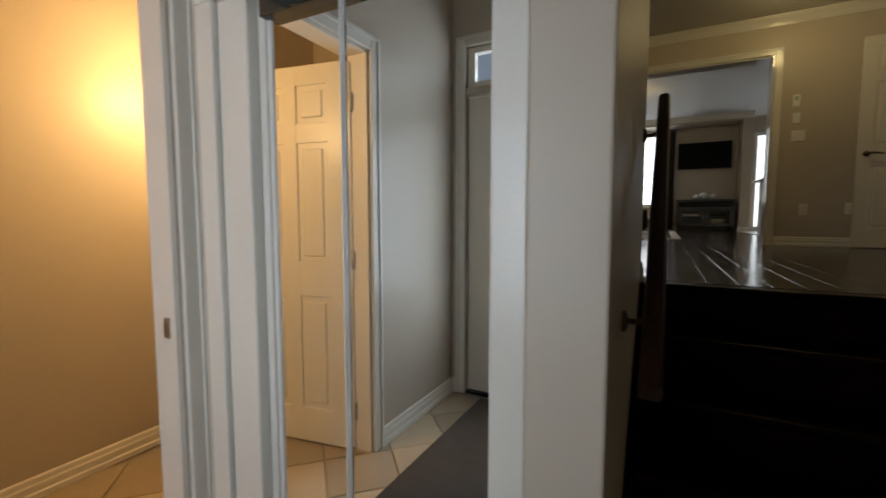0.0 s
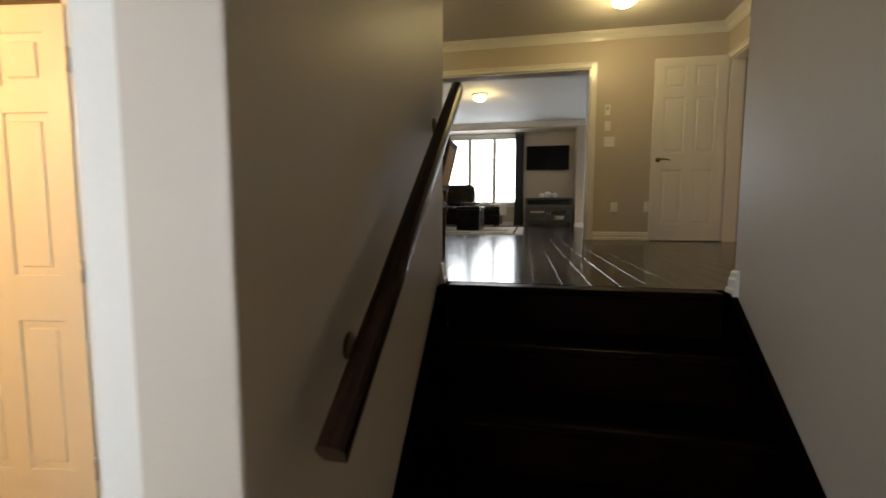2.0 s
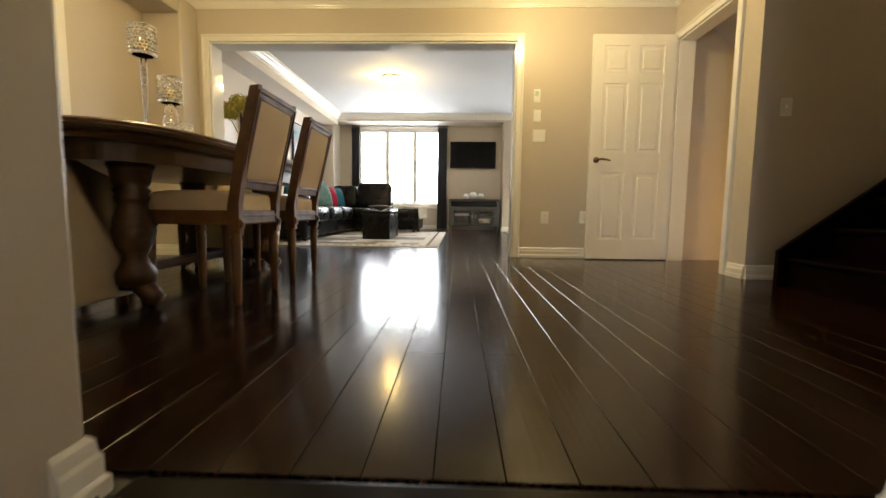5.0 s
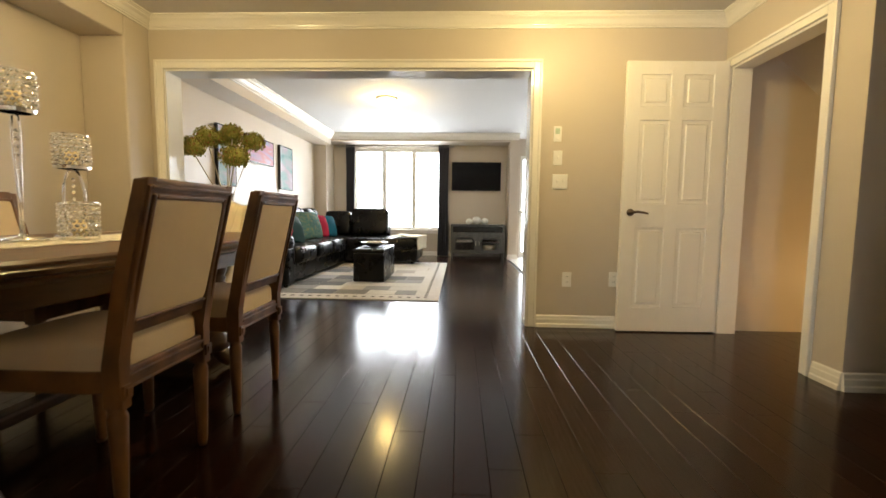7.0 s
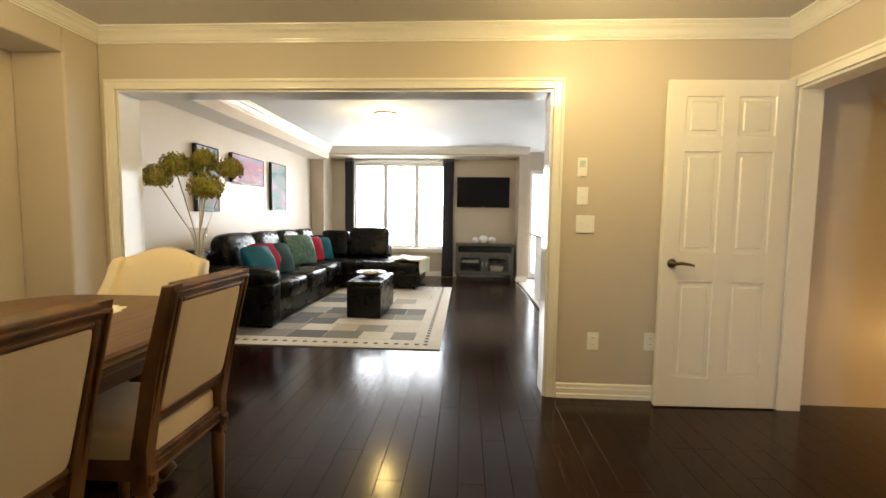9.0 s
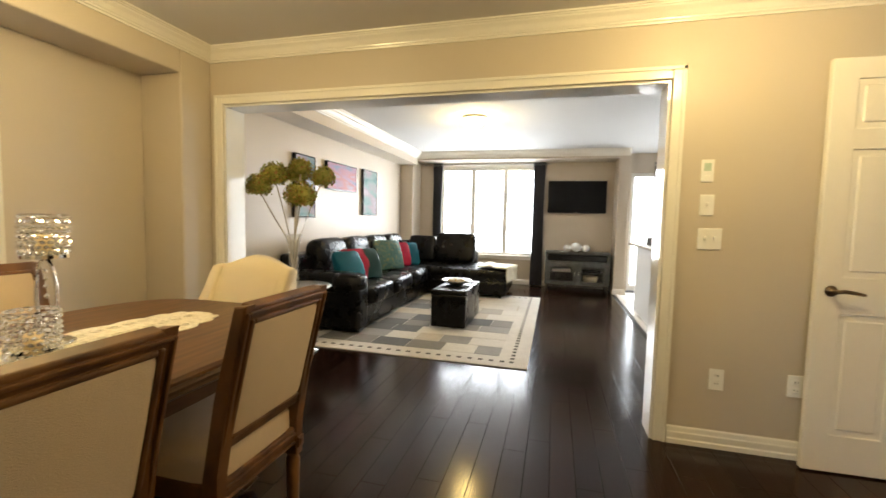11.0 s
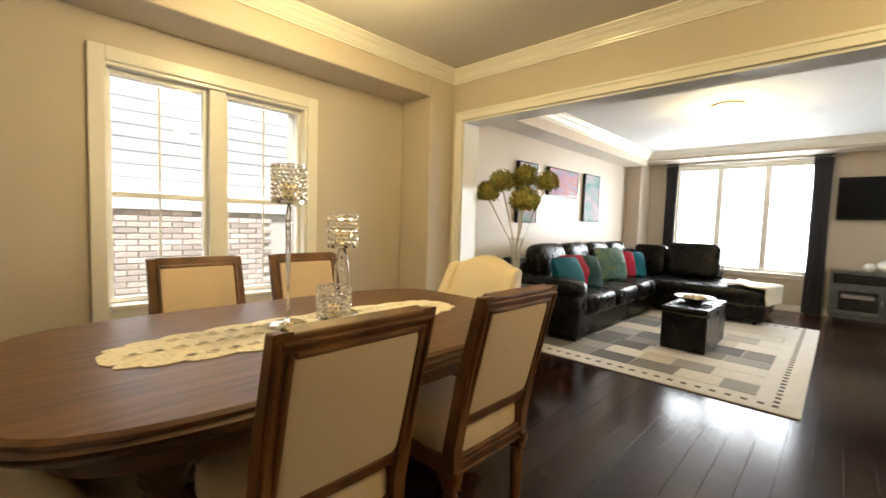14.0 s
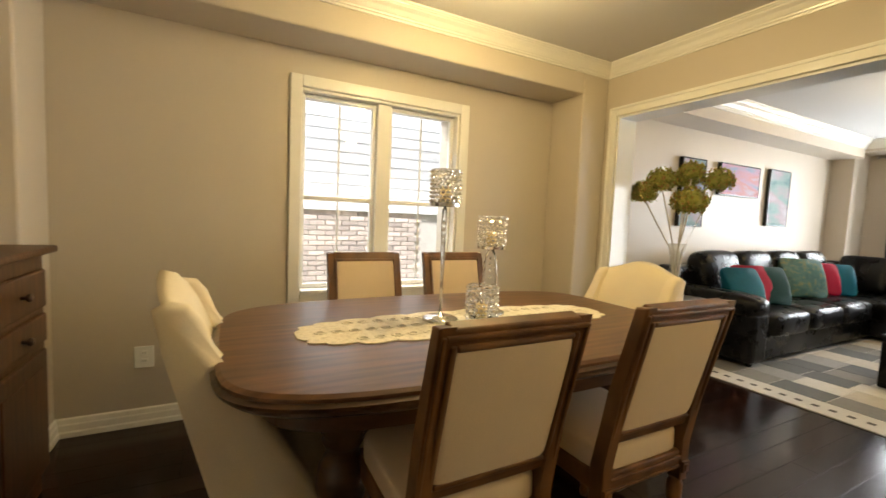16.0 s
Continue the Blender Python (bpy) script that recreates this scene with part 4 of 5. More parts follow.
def sideboard():
    s = thing("sideboard", pose(-1.15, -3.525, 0.0), "brown wooden sideboard with drawers and dark knobs", "sideboard")
    part("carcass", boxes([(-0.53, 0.53, 0.03, 0.25, 0.09, 0.99), (-0.51, 0.51, 0.03, 0.235, 0.0, 0.09)], bevel=0.006), CABW, s)
    part("top", box(-0.57, 0.57, 0.028, 0.29, 0.99, 1.02, 0.01), CABW, s)
    part("back_rail", prism([(-0.53, 1.02), (0.53, 1.02), (0.53, 1.045), (0.51, 1.05), (0.47, 1.055), (0.43, 1.075), (0.38, 1.09), (0.15, 1.125), (-0.15, 1.125), (-0.38, 1.09), (-0.43, 1.075), (-0.47, 1.055), (-0.51, 1.05), (-0.53, 1.045)], 0.03, 0.05, "y", bevel=0.005), CABW, s)
    for i in range(2):
        for x0 in (-0.5, 0.02):
            z0, z1 = (0.78, 0.93) if i else (0.64, 0.755)
            d = part("drawer", box(x0, x0 + 0.48, 0.25, 0.268, z0, z1, 0.008), CABW, s)
            part("knob", lathe([(0.008, 0), (0.007, 0.012), (0.016, 0.02), (0.012, 0.03)], m=pose(x0 + 0.24, 0.268, (z0 + z1) / 2, -90), seg=12), BRONZE, d, "dark round knob", True)
    for x0 in (-0.5, 0.02):
        d = part("cabinet_door", box(x0, x0 + 0.48, 0.25, 0.266, 0.12, 0.61, 0.008), CABW, s)
        part("door_panel", box(x0 + 0.06, x0 + 0.42, 0.264, 0.272, 0.18, 0.55, 0.006), CABW, d)


sideboard()


# ---- wall fittings ----
def plate(name, m, w, h, label, kind):
    """A cover plate on a wall; local x across, z up, -y out of the wall."""
    p = thing(name, m, label, name.replace("_", " "))
    part("cover_plate", box(-w / 2, w / 2, -0.006, 0, -h / 2, h / 2, 0.003), WHITE, p)
    if kind == "outlet":
        for z in (-0.022, 0.022):
            sk = part("socket", box(-0.016, 0.016, -0.009, -0.005, z - 0.014, z + 0.014, 0.003), WHITE, p)
            for x in (-0.006, 0.006):
                part("slot", box(x - 0.0012, x + 0.0012, -0.0096, -0.0085, z - 0.004, z + 0.006), BLACK, sk)
    elif kind == "switch":
        k = 2 if w > 0.1 else 1
        for i in range(k):
            x = (i - (k - 1) / 2) * 0.046
            part("toggle", box(x - 0.005, x + 0.005, -0.016, -0.004, -0.004, 0.014, 0.002), WHITE, p)
    elif kind == "keypad":
        part("display", box(-w / 2 + 0.014, w / 2 - 0.014, -0.0085, -0.005, 0.0, h / 2 - 0.018, 0.001), DISPLAY, p, "small green display")
        part("button", box(-0.012, 0.012, -0.01, -0.005, -h / 2 + 0.016, -h / 2 + 0.036, 0.002), WHITE, p)


plate("thermostat", pose(1.416, -0.001, 1.523), 0.062, 0.12, "white wall thermostat with small display", "keypad")
plate("light_switch", pose(1.423, -0.001, 1.34), 0.07, 0.112, "white dimmer switch on greige wall", "switch")
plate("light_switch", pose(1.446, -0.001, 1.157), 0.118, 0.115, "white double light switch on greige wall", "switch")
plate("wall_outlet", pose(1.525, -0.001, 0.387), 0.074, 0.118, "white wall outlet above the baseboard", "outlet")
plate("wall_outlet", pose(1.893, -0.001, 0.394), 0.074, 0.118, "white wall outlet beside the open door", "outlet")
plate("wall_outlet", pose(-2.149, -3.005, 0.38, 0, 0, 90), 0.09, 0.118, "white double outlet on the dining wall", "outlet")
plate("light_switch", pose(2.845, -1.156, 1.15), 0.075, 0.118, "white light switch on the hall wall", "switch")
plate("door_chime", pose(0.136, -3.62, 1.62, 0, 0, 90), 0.09, 0.14, "small white wall chime above the stairs", "plain")


def ceiling_light(x, y, label, z=CZ):
    c = thing("ceiling_light", pose(x, y, z), label, "ceiling light")
    part("canopy", lathe([(0.15, 0), (0.15, -0.012), (0.12, -0.025), (0.05, -0.03)], seg=28), WHITE, c, "", True)
    part("glass_shade", lathe([(0.06, -0.028), (0.105, -0.035), (0.12, -0.06), (0.105, -0.095), (0.06, -0.118), (0.01, -0.124)], seg=28), SHADE_L, c, "glowing frosted glass shade", True).visible_shadow = False
    part("finial", lathe([(0.01, -0.122), (0.012, -0.13), (0.004, -0.142)], seg=10), CHROME, c, "", True)


ceiling_light(-0.37, 2.62, "lit flush ceiling light with frosted shade", CL)
ceiling_light(-1.0, -1.5, "lit flush dining ceiling light with frosted shade")
ceiling_light(1.38, -0.9, "lit flush hall ceiling light with frosted shade")


# ---- staircase to the upper storey, beside the hall ----
def upper_stairs():
    s = thing("upper_staircase", pose(2.72, -2.35, 0), "dark wooden stairs rising from the hall", "stairs")
    for i in range(5):
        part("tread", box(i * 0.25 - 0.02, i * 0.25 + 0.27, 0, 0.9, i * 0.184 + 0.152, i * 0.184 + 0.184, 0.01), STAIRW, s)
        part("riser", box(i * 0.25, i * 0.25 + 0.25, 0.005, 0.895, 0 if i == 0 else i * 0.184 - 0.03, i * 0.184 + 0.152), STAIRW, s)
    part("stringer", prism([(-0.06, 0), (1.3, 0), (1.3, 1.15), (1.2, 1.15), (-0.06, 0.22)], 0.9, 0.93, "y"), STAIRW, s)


upper_stairs()


# ---- living room ----
def sectional_sofa():
    s = thing("sectional_sofa", pose(-2.26, 1.36, 0), "black leather sectional sofa with chaise on rug", "sofa")
    L, D = 3.72, 0.97
    part("base", box(0.03, D - 0.03, 0.03, L, 0.06, 0.3, 0.03, seg=3), LEATHER, s)
    part("back_frame", box(0.0, 0.25, 0.0, L, 0.06, 0.82, 0.05, seg=3), LEATHER, s)
    part("arm", box(0.0, D, 0.0, 0.24, 0.05, 0.5, 0.04, seg=3), LEATHER, s)
    part("arm_roll", puff(D + 0.04, 0.3, 0.22, pose(D / 2, 0.11, 0.54), 0.5, 14), LEATHER, s, "", True)
    for i in range(3):
        y = 0.28 + 0.72 * i + 0.35
        part("seat_cushion", puff(0.76, 0.71, 0.22, pose(0.63, y, 0.37), 0.32, 16, crown=0.22), LEATHER, s, "", True)
    for i in range(4):
        y = 0.3 + 0.68 * i + 0.33
        part("back_cushion", puff(0.27, 0.67, 0.52, pose(0.25, y, 0.72, 0, -9, 0), 0.5, 16), LEATHER, s, "", True)
    part("chaise_base", box(D - 0.05, 2.2, 2.55, L, 0.06, 0.28, 0.03, seg=3), LEATHER, s)
    part("chaise_cushion", puff(1.72, 1.14, 0.22, pose(1.38, 3.12, 0.36), 0.22, 18, crown=0.1), LEATHER, s, "", True)
    part("chaise_back", box(0.1, 1.56, L - 0.24, L, 0.06, 0.84, 0.05, seg=3), LEATHER, s)
    for x, cw, ch in ((0.58, 0.5, 0.46), (1.2, 0.72, 0.52)):
        part("back_cushion", puff(cw, 0.25, ch, pose(x, L - 0.3, 0.47 + ch / 2, -9, 0, 0), 0.28, 16), LEATHER, s, "", True)
    for x, y in ((0.08, 0.1), (0.9, 0.1), (2.1, 2.65), (2.1, L - 0.1), (0.1, L - 0.1)):
        part("foot", lathe([(0.022, 0), (0.03, 0.06)], m=pose(x, y, 0.0), seg=10), BLACK, s)


sectional_sofa()


def throw_pillow(m, size, material, label):
    p = tagged(link("throw_pillow", puff(size, size, 0.14, None, 0.3, 16), material, smooth=True), label, "pillow", "pillows on the sofa")
    me = p.data
    for v in me.vertices:
        k = (abs(v.co.x) * abs(v.co.y)) / (size * size / 4)
        v.co.z *= max(0.12, 1 - 0.9 * k)
        v.co.x *= 1 + 0.1 * k
        v.co.y *= 1 + 0.1 * k
    p.matrix_world = m
    return p


throw_pillow(pose(-1.62, 1.78, 0.66, 65, 0, 70), 0.37, TEAL, "plain teal satin throw pillow on black sofa")
throw_pillow(pose(-1.66, 2.0, 0.67, 68, 0, 66), 0.37, PINK, "magenta satin throw pillow on black sofa")
throw_pillow(pose(-1.6, 2.18, 0.66, 66, 0, 62), 0.38, DTEAL, "dark teal satin throw pillow on black sofa")
throw_pillow(pose(-1.72, 3.2, 0.69, 68, 0, 58), 0.44, GREENP, "teal and gold brocade throw pillow on sofa")
throw_pillow(pose(-1.72, 3.62, 0.67, 68, 0, 50), 0.37, PINK, "magenta satin throw pillow in sofa corner")
throw_pillow(pose(-1.66, 3.86, 0.66, 66, 0, 45), 0.37, TEAL, "teal satin throw pillow in sofa corner")


def throw_blanket():
    bm = bmesh.new()
    n, k = 26, 14
    g = []
    for i in range(n + 1):
        row = []
        for j in range(k + 1):
            u, v = i / n * 0.76, (j / k - 0.5) * 0.52
            x = min(u, 0.46)
            z = 0.0 if u < 0.46 else -(u - 0.46) * 0.8
            x += 0.05 if u > 0.46 else 0.0
            nz = noise.noise(Vector((u * 5, v * 6, 0)))
            row.append(bm.verts.new((x + 0.03 * nz * (u > 0.46), v * (1 + 0.25 * math.sin(u * 4)) + 0.05 * nz, z + 0.022 + 0.035 * max(0, nz))))
        g.append(row)
    for i in range(n):
        for j in range(k):
            bm.faces.new((g[i][j], g[i + 1][j], g[i + 1][j + 1], g[i][j + 1]))
    ob = tagged(link("throw_blanket", bm, THROW, smooth=True), "ivory knitted throw draped over the chaise", "blanket")
    ob.matrix_world = pose(-0.49, 4.3, 0.487, 0, 0, -10)
    md = ob.modifiers.new("thickness", "SOLIDIFY")
    md.thickness = 0.018


throw_blanket()


def ottoman():
    o = thing("ottoman", pose(-0.49, 2.4, 0.014), "black leather cube ottoman on patterned rug", "ottoman")
    part("body", box(-0.2, 0.2, -0.44, 0.44, 0.0, 0.372, 0.015), LEATHER, o)
    part("lid", box(-0.205, 0.205, -0.445, 0.445, 0.372, 0.425, 0.018, seg=3), LEATHER, o)


ottoman()


def bowl():
    b = thing("decorative_bowl", pose(-0.5, 2.4, 0.439), "wide silver bowl with dried pods on ottoman", "bowl")
    part("dish", lathe([(0.06, 0), (0.07, 0.008), (0.15, 0.04), (0.19, 0.062), (0.186, 0.066), (0.14, 0.046), (0.06, 0.016)], seg=30), STEEL, b, "", True)
    for i in range(6):
        a = i * 1.05
        part("pod", puff(0.07, 0.06, 0.05, pose(0.075 * math.cos(a), 0.075 * math.sin(a), 0.052), 0.9, 8), STEM, b, "", True)


bowl()


def area_rug():
    r = thing("area_rug", pose(-0.72, 2.6, 0), "ivory and grey patchwork area rug on dark floor", "rug")
    part("rug_body", box(-1.18, 1.18, -1.7, 1.7, 0.001, 0.012, 0.004), RUGB, r)
    bm = bmesh.new()
    rng = random.Random(4)
    y = -1.45
    while y < 1.35:
        h = rng.choice((0.26, 0.32, 0.32))
        x = -0.92
        while x < 0.9:
            w = rng.choice((0.26, 0.31, 0.31, 0.36))
            box(x + 0.004, min(x + w, 0.92) - 0.004, y + 0.004, y + h - 0.004, 0.011, 0.0145, bm=bm)
            x += w
        y += h
    tagged(part("woven_pattern", bm, RUGP, r, "grey, beige and charcoal woven blocks"), kind="stuff")
    bm = bmesh.new()
    for i in range(34):
        yy = -1.6 + i * 0.097
        for x in (-1.04, 1.04):
            box(x - 0.018, x + 0.018, yy, yy + 0.04, 0.011, 0.0145, bm=bm)
    for i in range(21):
        xx = -0.98 + i * 0.096
        for yy in (-1.58, 1.58):
            box(xx, xx + 0.04, yy - 0.018, yy + 0.018, 0.011, 0.0145, bm=bm)
    tagged(part("woven_border", bm, RUGD, r, "dark woven border marks"), kind="stuff")


area_rug()


def side_table():
    t = thing("side_table", pose(-1.56, 0.78, 0), "round pale side table behind the dining chair", "side table")
    part("tabletop", lathe([(0.24, 0.585), (0.25, 0.592), (0.25, 0.602), (0.24, 0.61)], seg=32), STEEL, t, "", True)
    part("pedestal", lathe([(0.14, 0), (0.14, 0.015), (0.03, 0.04), (0.022, 0.3), (0.03, 0.55), (0.08, 0.585)], seg=18), CHROME, t, "", True)


side_table()


def flower_vase():
    v = thing("flower_vase", pose(-1.62, 0.72, 0.611), "clear glass vase of dried green hydrangeas", "vase")
    part("glass", lathe([(0.045, 0.0), (0.05, 0.01), (0.04, 0.16), (0.05, 0.34), (0.075, 0.46), (0.07, 0.46), (0.046, 0.34), (0.035, 0.16), (0.04, 0.02)], seg=20), VASEG, v, "", True)
    rng = random.Random(8)
    heads = [(-0.19, -0.22, 0.87, 0.11), (-0.12, -0.1, 0.98, 0.12), (-0.03, 0.1, 1.01, 0.11), (0.06, 0.02, 1.05, 0.095), (0.21, 0.13, 0.98, 0.11), (0.15, -0.12, 0.8, 0.13)]
    for x, y, z, r in heads:
        st = part("stem", tube([(0.01 * x, 0.01, 0.03), (x * 0.15, y * 0.15, 0.4), (x * 0.6, y * 0.6, z * 0.72), (x, y, z - 0.03)], 0.006), STEM, v, "", True)
        bm = bmesh.new()
        for i in range(230):
            a, c = rng.uniform(0, 2 * math.pi), rng.uniform(-0.75, 1)
            s = math.sqrt(1 - c * c)
            k = r * rng.uniform(0.78, 1.06)
            d = Vector((s * math.cos(a), s * math.sin(a), c * 0.85))
            q = Matrix.Translation(Vector((x, y, z)) + d * k) @ d.to_track_quat("Z", "Y").to_matrix().to_4x4() @ pose(0, 0, 0, rng.uniform(-40, 40), rng.uniform(-40, 40), rng.uniform(0, 90))
            w = r * 0.17
            vs = [bm.verts.new(q @ Vector(p)) for p in ((0, 0, -0.004), (w, w * 0.35, 0.004), (w, w, 0.0), (w * 0.35, w, 0.004), (0, 0, -0.004))[:4]]
            bm.faces.new(vs)
            vs = [bm.verts.new(q @ Vector(p)) for p in ((0, 0, -0.004), (-w, -w * 0.35, 0.004), (-w, -w, 0.0), (-w * 0.35, -w, 0.004))]
            bm.faces.new(vs)
        puff(r * 1.6, r * 1.6, r * 1.35, pose(x, y, z), 0.95, 8, bm=bm)
        part("flower_head", bm, FLOWER, v, "dried green and rust hydrangea head")


flower_vase()


def picture(y0, y1, z0, z1, art, label):
    p = thing("picture", pose(-2.298, (y0 + y1) / 2, (z0 + z1) / 2), label, "picture", "abstract canvases above the sofa")
    w, h = (y1 - y0) / 2, (z1 - z0) / 2
    part("frame", boxes([(0, 0.045, -w, -w + 0.014, -h, h), (0, 0.045, w - 0.014, w, -h, h), (0, 0.045, -w + 0.014, w - 0.014, -h, -h + 0.014), (0, 0.045, -w + 0.014, w - 0.014, h - 0.014, h)], bevel=0.002), BLACK, p, "black edge frame")
    part("canvas", box(0.004, 0.04, -w + 0.014, w - 0.014, -h + 0.014, h - 0.014), art, p)


picture(1.68, 2.1, 1.22, 1.96, ART1, "tall abstract canvas in teal and rose")
picture(2.38, 3.22, 1.6, 1.97, ART2, "wide abstract canvas in pink and blue")
picture(3.46, 3.97, 1.27, 1.99, ART1, "tall abstract canvas in teal and lilac")


def curtain(m, w, h, label):
    c = thing("curtain", m, label, "curtain", "charcoal curtains")
    bm = bmesh.new()
    n, k = 60, 14
    g = []
    for i in range(n + 1):
        u = i / n
        row = []
        for j in range(k + 1):
            v = j / k
            f = 1 - 0.18 * math.sin(v * math.pi) * 0.6
            row.append(bm.verts.new(((u - 0.5) * w * f + 0.012 * noise.noise(Vector((u * 4, v * 3, 1))), 0.032 * math.sin(u * 2 * math.pi * 6 + 0.5 * noise.noise(Vector((u * 3, v * 2, 0)))) * (0.7 + 0.5 * (1 - v)), 0.015 + v * h)))
        g.append(row)
    for i in range(n):
        for j in range(k):
            bm.faces.new((g[i][j], g[i + 1][j], g[i + 1][j + 1], g[i][j + 1]))
    part("cloth", bm, CURT, c, "", True)
    for i in range(6):
        part("grommet", lathe([(0.026, -0.004), (0.03, 0), (0.026, 0.004), (0.018, 0.004), (0.018, -0.004), (0.026, -0.004)], caps=False, m=pose((i / 5 - 0.5) * w * 0.9, 0, h - 0.03, 0, 90, 0), seg=14), STEEL, c)


curtain(pose(-1.66, 5.6, 0), 0.2, 2.33, "charcoal grommet curtain hanging beside the window")
curtain(pose(0.32, 5.6, 0), 0.23, 2.33, "charcoal grommet curtain hanging beside the window")
curtain(pose(2.42, 5.56, 0), 0.26, 2.3, "charcoal curtain hanging in the bright kitchen")
rod = thing("curtain_rod", pose(-0.66, 5.6, 2.315), "thin steel curtain rod above the window", "curtain rod")
part("rod", tube([(-1.25, 0, 0), (1.15, 0, 0)], 0.011), STEEL, rod, "", True)
for x in (-1.27, 1.17):
    part("finial", puff(0.05, 0.045, 0.045, pose(x, 0, 0), 1.0, 8), STEEL, rod, "", True)
for x in (-1.12, 1.08):
    part("bracket", box(x - 0.01, x + 0.01, 0, 0.119, -0.01, 0.01, 0.002), STEEL, rod)


def television():
    t = thing("television", pose(1.013, 5.72, 1.705), "black flat television mounted on the wall", "television")
    part("housing", box(-0.52, 0.52, -0.07, -0.03, -0.3, 0.3, 0.006), BLACK, t)
    part("screen", box(-0.508, 0.508, -0.0735, -0.069, -0.275, 0.288), SCREEN, t)
    part("wall_bracket", box(-0.2, 0.2, -0.03, 0, -0.12, 0.12), BLACK, t)
    part("emblem", box(-0.02, 0.02, -0.0735, -0.07, -0.293, -0.285), STEEL, t)


television()


def media_console():
    c = thing("media_console", pose(1.05, 5.5, 0), "grey wooden media console with glass doors", "media console")
    for nm, row in (("top", (-0.56, 0.56, -0.18, 0.2, 0.66, 0.7)), ("side_panel", (-0.56, -0.52, -0.18, 0.2, 0.1, 0.66)), ("side_panel", (0.52, 0.56, -0.18, 0.2, 0.1, 0.66)), ("bottom_panel", (-0.52, 0.52, -0.18, 0.2, 0.1, 0.14)), ("back_panel", (-0.52, 0.52, 0.18, 0.2, 0.14, 0.66)), ("upper_shelf", (-0.52, 0.52, -0.17, 0.18, 0.5, 0.53)), ("divider", (-0.015, 0.015, -0.17, 0.18, 0.14, 0.5))):
        part(nm, box(*row, bevel=0.004), GREYW, c)
    part("shelf", box(-0.52, 0.52, -0.15, 0.18, 0.31, 0.325), GREYW, c)
    for a, b in ((-0.52, -0.005), (0.005, 0.52)):
        d = part("glass_door", boxes([(a, a + 0.06, -0.2, -0.18, 0.11, 0.5), (b - 0.06, b, -0.2, -0.18, 0.11, 0.5), (a + 0.06, b - 0.06, -0.2, -0.18, 0.11, 0.17), (a + 0.06, b - 0.06, -0.2, -0.18, 0.44, 0.5)], bevel=0.003), GREYW, c)
        part("pane", box(a + 0.055, b - 0.055, -0.192, -0.188, 0.165, 0.445), GLASS, d)
        part("handle", tube([(b - 0.03 if a < 0 else a + 0.03, -0.215, 0.27), (b - 0.03 if a < 0 else a + 0.03, -0.215, 0.35)], 0.006), STEEL, d)
    for x in (-0.52, 0.52):
        for y in (-0.14, 0.16):
            part("leg", lathe([(0.018, 0), (0.026, 0.1)], m=pose(x, y, 0), seg=10), GREYW, c)


media_console()
tagged(link("soundbar", box(0.54, 1.56, 5.33, 5.44, 0.532, 0.645, 0.01), BLACK), "long black soundbar in console niche", "soundbar")
tagged(link("set_top_box", box(0.62, 0.95, 5.38, 5.6, 0.327, 0.38, 0.004), STEEL), "silver media box on console shelf", "media box")
tagged(link("media_player", box(1.16, 1.46, 5.38, 5.6, 0.327, 0.37, 0.004), BLACK), "black media player on console shelf", "media box")
bk = thing("storage_basket", pose(1.3, 5.46, 0.142), "woven cream basket inside the console", "basket")
part("body", lathe([(0.1, 0), (0.13, 0.06), (0.135, 0.12), (0.125, 0.12), (0.09, 0.01)], seg=20), LACE, bk, "", True)


def ceramic_ornament(x, r):
    o = thing("ceramic_ornament", pose(x, 5.48, 0.7), "white openwork ceramic ball on console", "ornament", "white ornaments on the console")
    part("ball", lathe([(0.03, 0), (r * 0.8, r * 0.35), (r, r * 0.85), (r * 0.8, r * 1.3), (r * 0.35, r * 1.6), (r * 0.2, r * 1.62)], seg=20), CERAM, o, "", True)


for x, r in ((0.88, 0.075), (1.03, 0.1), (1.2, 0.08)):
    ceramic_ornament(x, r)


# ---- kitchen edge seen through the opening ----
def peninsula():
    p = thing("kitchen_peninsula", pose(1.78, 2.42, 0), "white half wall with pale counter and maple end", "counter")
    part("half_wall", box(0, 0.14, 0.02, 1.5, 0, 0.93, 0.004), CEILW, p)
    part("end_panel", box(0.14, 0.72, 0.02, 0.04, 0.1, 0.93, 0.004), KWOOD, p, "maple end panel")
    part("cabinet", box(0.141, 0.7, 0.041, 1.5, 0.1, 0.92), KWOOD, p)
    part("toe_kick", box(0.141, 0.66, 0.05, 1.5, 0.0, 0.1), BLACK, p)
    part("countertop", box(-0.1, 0.76, -0.03, 1.55, 0.93, 0.965, 0.012), COUNTER, p, "pale laminate countertop")


peninsula()
tagged(link("wooden_box", box(1.82, 2.14, 3.2, 3.5, 0.966, 1.06, 0.006), RAILW), "dark wooden box on the counter", "box")

# ---- outside ----
def neighbour_house():
    h = thing("neighbour_house", pose(-5.0, -1.7, -1.1), "neighbouring house in pale brick and white siding", "house")
    part("wall", box(-6, -0.02, -7, 7, 0, 6.2), MORTAR, h)
    part("roof", prism([(-7.5, 6.1), (7.5, 6.1), (7.5, 6.25), (0, 9.2), (-7.5, 6.25)], -6.4, 0.4, "x"), BARK, h)
    part("window_sill", box(-0.02, 0.05, -7, 7, 2.33, 2.4, 0.01), SIDING, h)
    for i in range(26):
        part("siding_board", prism([(0.0, 2.4 + i * 0.14), (0.014, 2.4 + i * 0.14), (0.006, 2.54 + i * 0.14), (0.0, 2.54 + i * 0.14)], -7, 7, "y"), SIDING, h)
    return h


nh = neighbour_house()


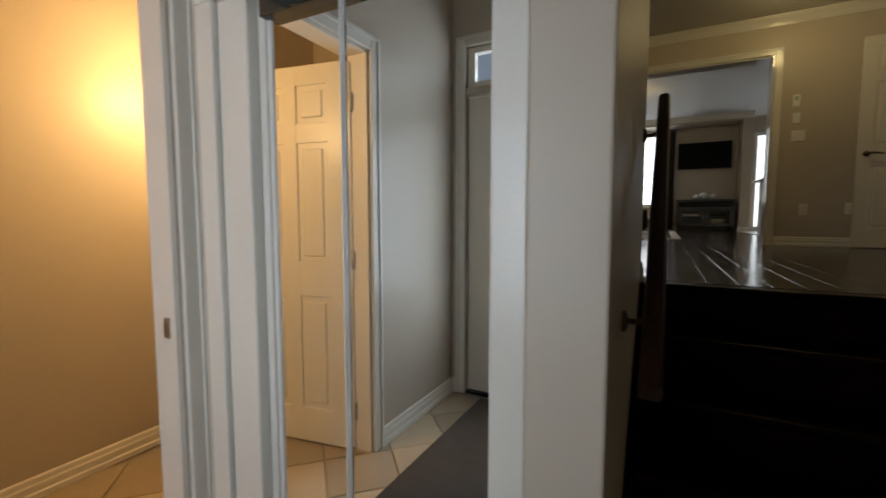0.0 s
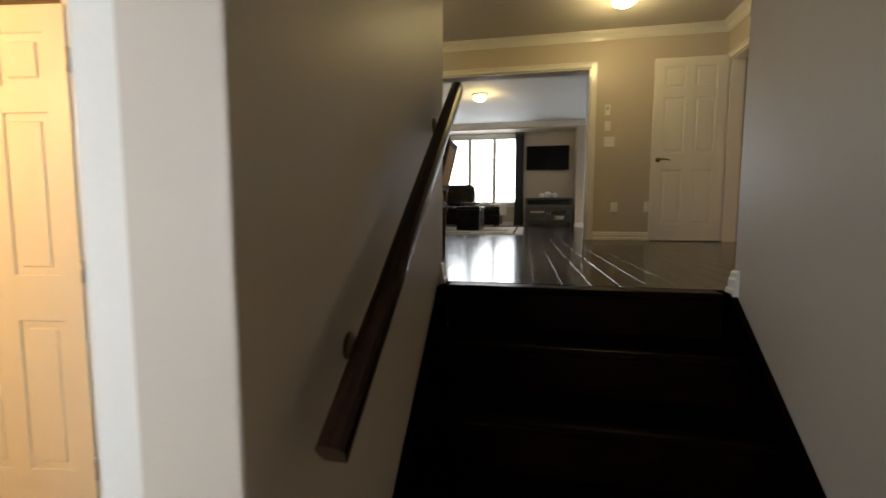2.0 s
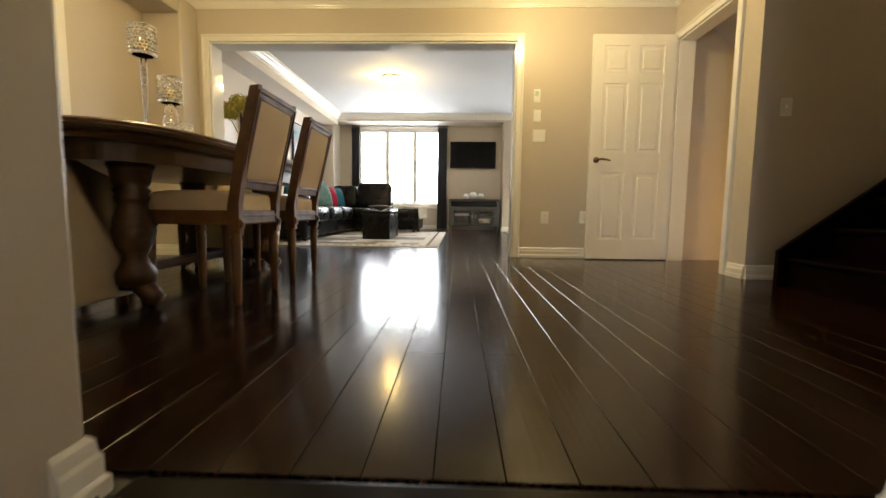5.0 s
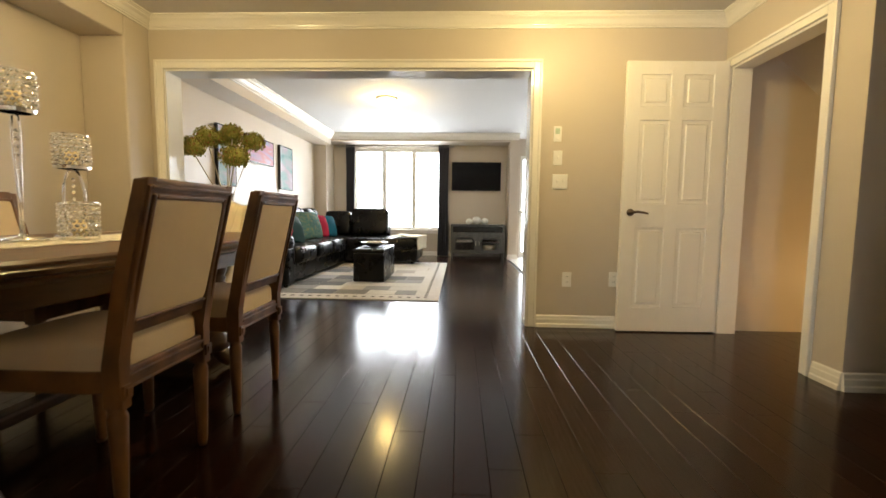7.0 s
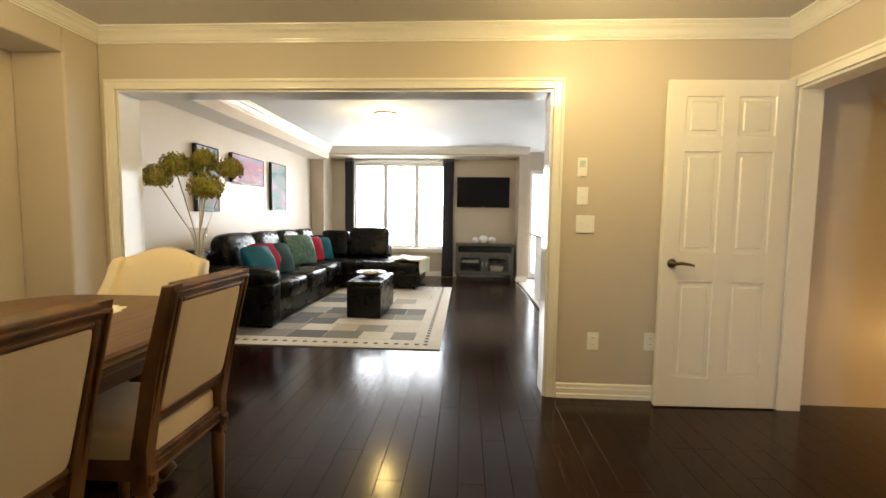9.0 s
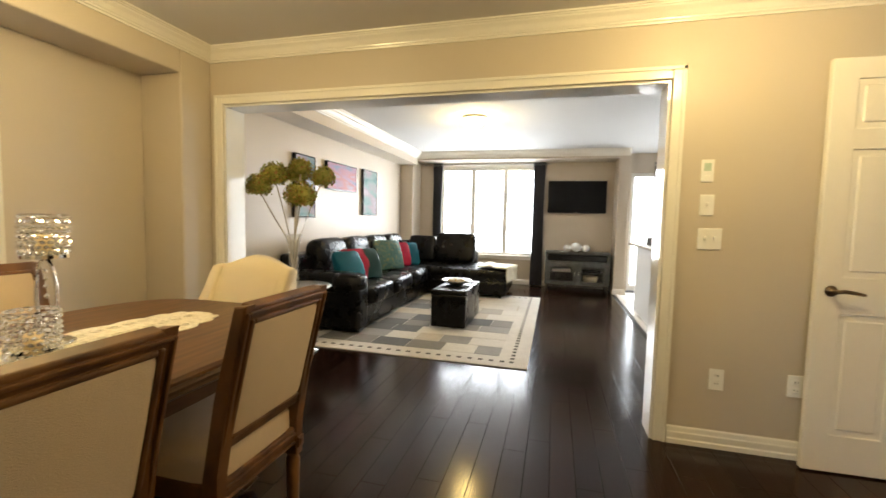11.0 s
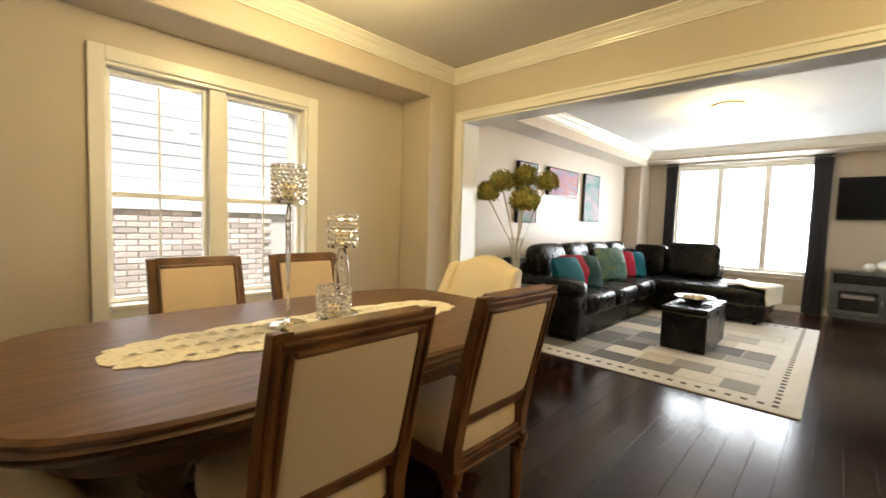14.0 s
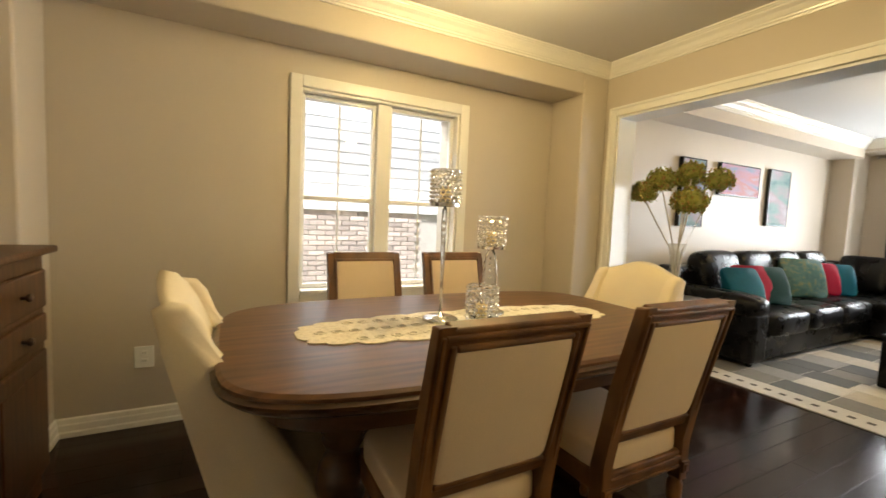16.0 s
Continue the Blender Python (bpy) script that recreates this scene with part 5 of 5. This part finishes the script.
def tree(x, y, hgt, seed):
    t = thing("tree", pose(x, y, -1.1), "leafy garden tree beyond the window", "tree", "garden trees")
    rng = random.Random(seed)
    bm = tube([(0, 0, 0), (0.05, 0, hgt * 0.3), (0, 0.08, hgt * 0.6), (0.1, 0, hgt * 0.9)], [0.16, 0.12, 0.08, 0.02])
    for i in range(9):
        a, z = rng.uniform(0, 6.28), hgt * rng.uniform(0.35, 0.8)
        tube([(0, 0, z), (0.7 * math.cos(a), 0.7 * math.sin(a), z + 0.4), (1.4 * math.cos(a), 1.4 * math.sin(a), z + 0.8)], [0.05, 0.035, 0.01], bm, 6)
    part("trunk", bm, BARK, t)
    vs, fs = [], []
    for i in range(2600):
        a, z = rng.uniform(0, 6.28), rng.uniform(0.35, 1.08)
        r = 1.7 * math.sqrt(rng.random()) * math.sin(min(1, (1.1 - z) / 0.6) * 1.4) * rng.uniform(0.7, 1.15)
        p = Vector((r * math.cos(a), r * math.sin(a), z * hgt))
        q = Euler([rng.uniform(0, 6.28) for _ in range(3)]).to_matrix()
        w = rng.uniform(0.06, 0.12)
        k = len(vs)
        vs += [p + q @ Vector(c) for c in ((-w, 0, 0), (0, -w * 0.5, 0), (w, 0, 0), (0, w * 0.5, 0))]
        fs.append((k, k + 1, k + 2, k + 3))
    me = bpy.data.meshes.new("crown")
    me.from_pydata(vs, [], fs)
    me.materials.append(LEAF)
    o = new("crown", me)
    o.parent = t


tree(-1.6, 16, 5.0, 3)
tree(2.2, 19, 6.0, 5)

# ---- pieces: bricks, tiles, planks ----
def shared(name, proto, parent, m):
    o = new(name, proto)
    o.parent = parent
    o.matrix_parent_inverse = Matrix()
    o.matrix_basis = m
    return o


def proto_mesh(name, bm, material):
    me = bpy.data.meshes.new(name)
    bm.to_mesh(me)
    bm.free()
    me.materials.append(material)
    return me


brick = proto_mesh("brick", box(-0.02, 0.012, -0.1, 0.1, -0.028, 0.028, 0.003, seg=1), BRICK)
wall_part = nh.children[0]
for r in range(18):
    for c in range(15):
        shared("brick", brick, nh, Matrix.Translation((0, -1.55 + c * 0.212 + (0.106 if r % 2 else 0), 2.3 - r * 0.066)))

floor_f = bpy.data.objects["floor_foyer"]
tile = proto_mesh("tile", box(-0.15, 0.15, -0.15, 0.15, -0.008, 0.0, 0.003, seg=1), TILE)
for i in range(-9, 10):
    for j in range(-9, 10):
        x, y = -0.6 + (i + j) * 0.306 * 0.7071, -5.5 + (i - j) * 0.306 * 0.7071
        if -2.15 < x < 1.25 and -6.5 < y < -4.5 and not (x > -1.05 and y > -4.95 and x < 0.1):
            shared("tile", tile, floor_f, pose(x, y, FZ, 0, 0, 45))

floor_u = bpy.data.objects["floor"]
kt = proto_mesh("tile", box(-0.16, 0.16, -0.16, 0.16, -0.01, 0.004, 0.003, seg=1), KTILE)
for i in range(7):
    for j in range(16):
        shared("kitchen_tile", kt, floor_u, pose(1.91 + i * 0.324, 0.45 + j * 0.324, 0))
struct("trim_threshold", box(1.69, 1.745, 0.19, 5.2, -0.012, 0.008, 0.004), TRIM, "pale strip between wood and tile", "threshold")

PW, rngp = 0.122, random.Random(11)
lengths = (0.62, 0.86, 1.1, 1.34)
protos = {(L, n): proto_mesh("plank", box(-PW / 2 + 0.0004, PW / 2 - 0.0004, 0.0004, L - 0.0004, -0.012, 0, 0.0013, seg=1), FLOOR) for L in lengths for n in (0,)}
rest, made = [], 0
x = -2.15 + PW / 2
while x < 4.2:
    y = -3.44 + 0.02 - rngp.uniform(0, 0.0)
    first = True
    while y < 5.7:
        L = rngp.choice(lengths)
        y1 = min(y + L, 5.72)
        if x + PW / 2 > 1.7 and y1 > 0.19:
            y1 = min(y1, 0.15)
        if y1 - y < 0.1:
            break
        if abs(y1 - y - L) < 1e-6 and made < 300 and -1.75 < x < 2.3:
            shared("plank", protos[(L, 0)], floor_u, pose(x, y, 0))
            made += 1
        else:
            rest.append((x - PW / 2 + 0.0007, x + PW / 2 - 0.0007, y + 0.0007, y1 - 0.0007, -0.012, 0.0))
        y = y1
        if x + PW / 2 > 1.7 and y > 0.1:
            break
    x += PW
vs, fs = [], []
for x0, x1, y0, y1, z0, z1 in rest:
    k = len(vs)
    vs += [(x0, y0, z0), (x1, y0, z0), (x1, y1, z0), (x0, y1, z0), (x0, y0, z1), (x1, y0, z1), (x1, y1, z1), (x0, y1, z1)]
    fs += [(k + 4, k + 5, k + 6, k + 7), (k, k + 1, k + 5, k + 4), (k + 1, k + 2, k + 6, k + 5), (k + 2, k + 3, k + 7, k + 6), (k + 3, k, k + 4, k + 7)]
me = bpy.data.meshes.new("planks")
me.from_pydata(vs, [], fs)
me.materials.append(FLOOR)
o = new("planks", me)
o.parent = floor_u
tagged(o, kind="stuff")
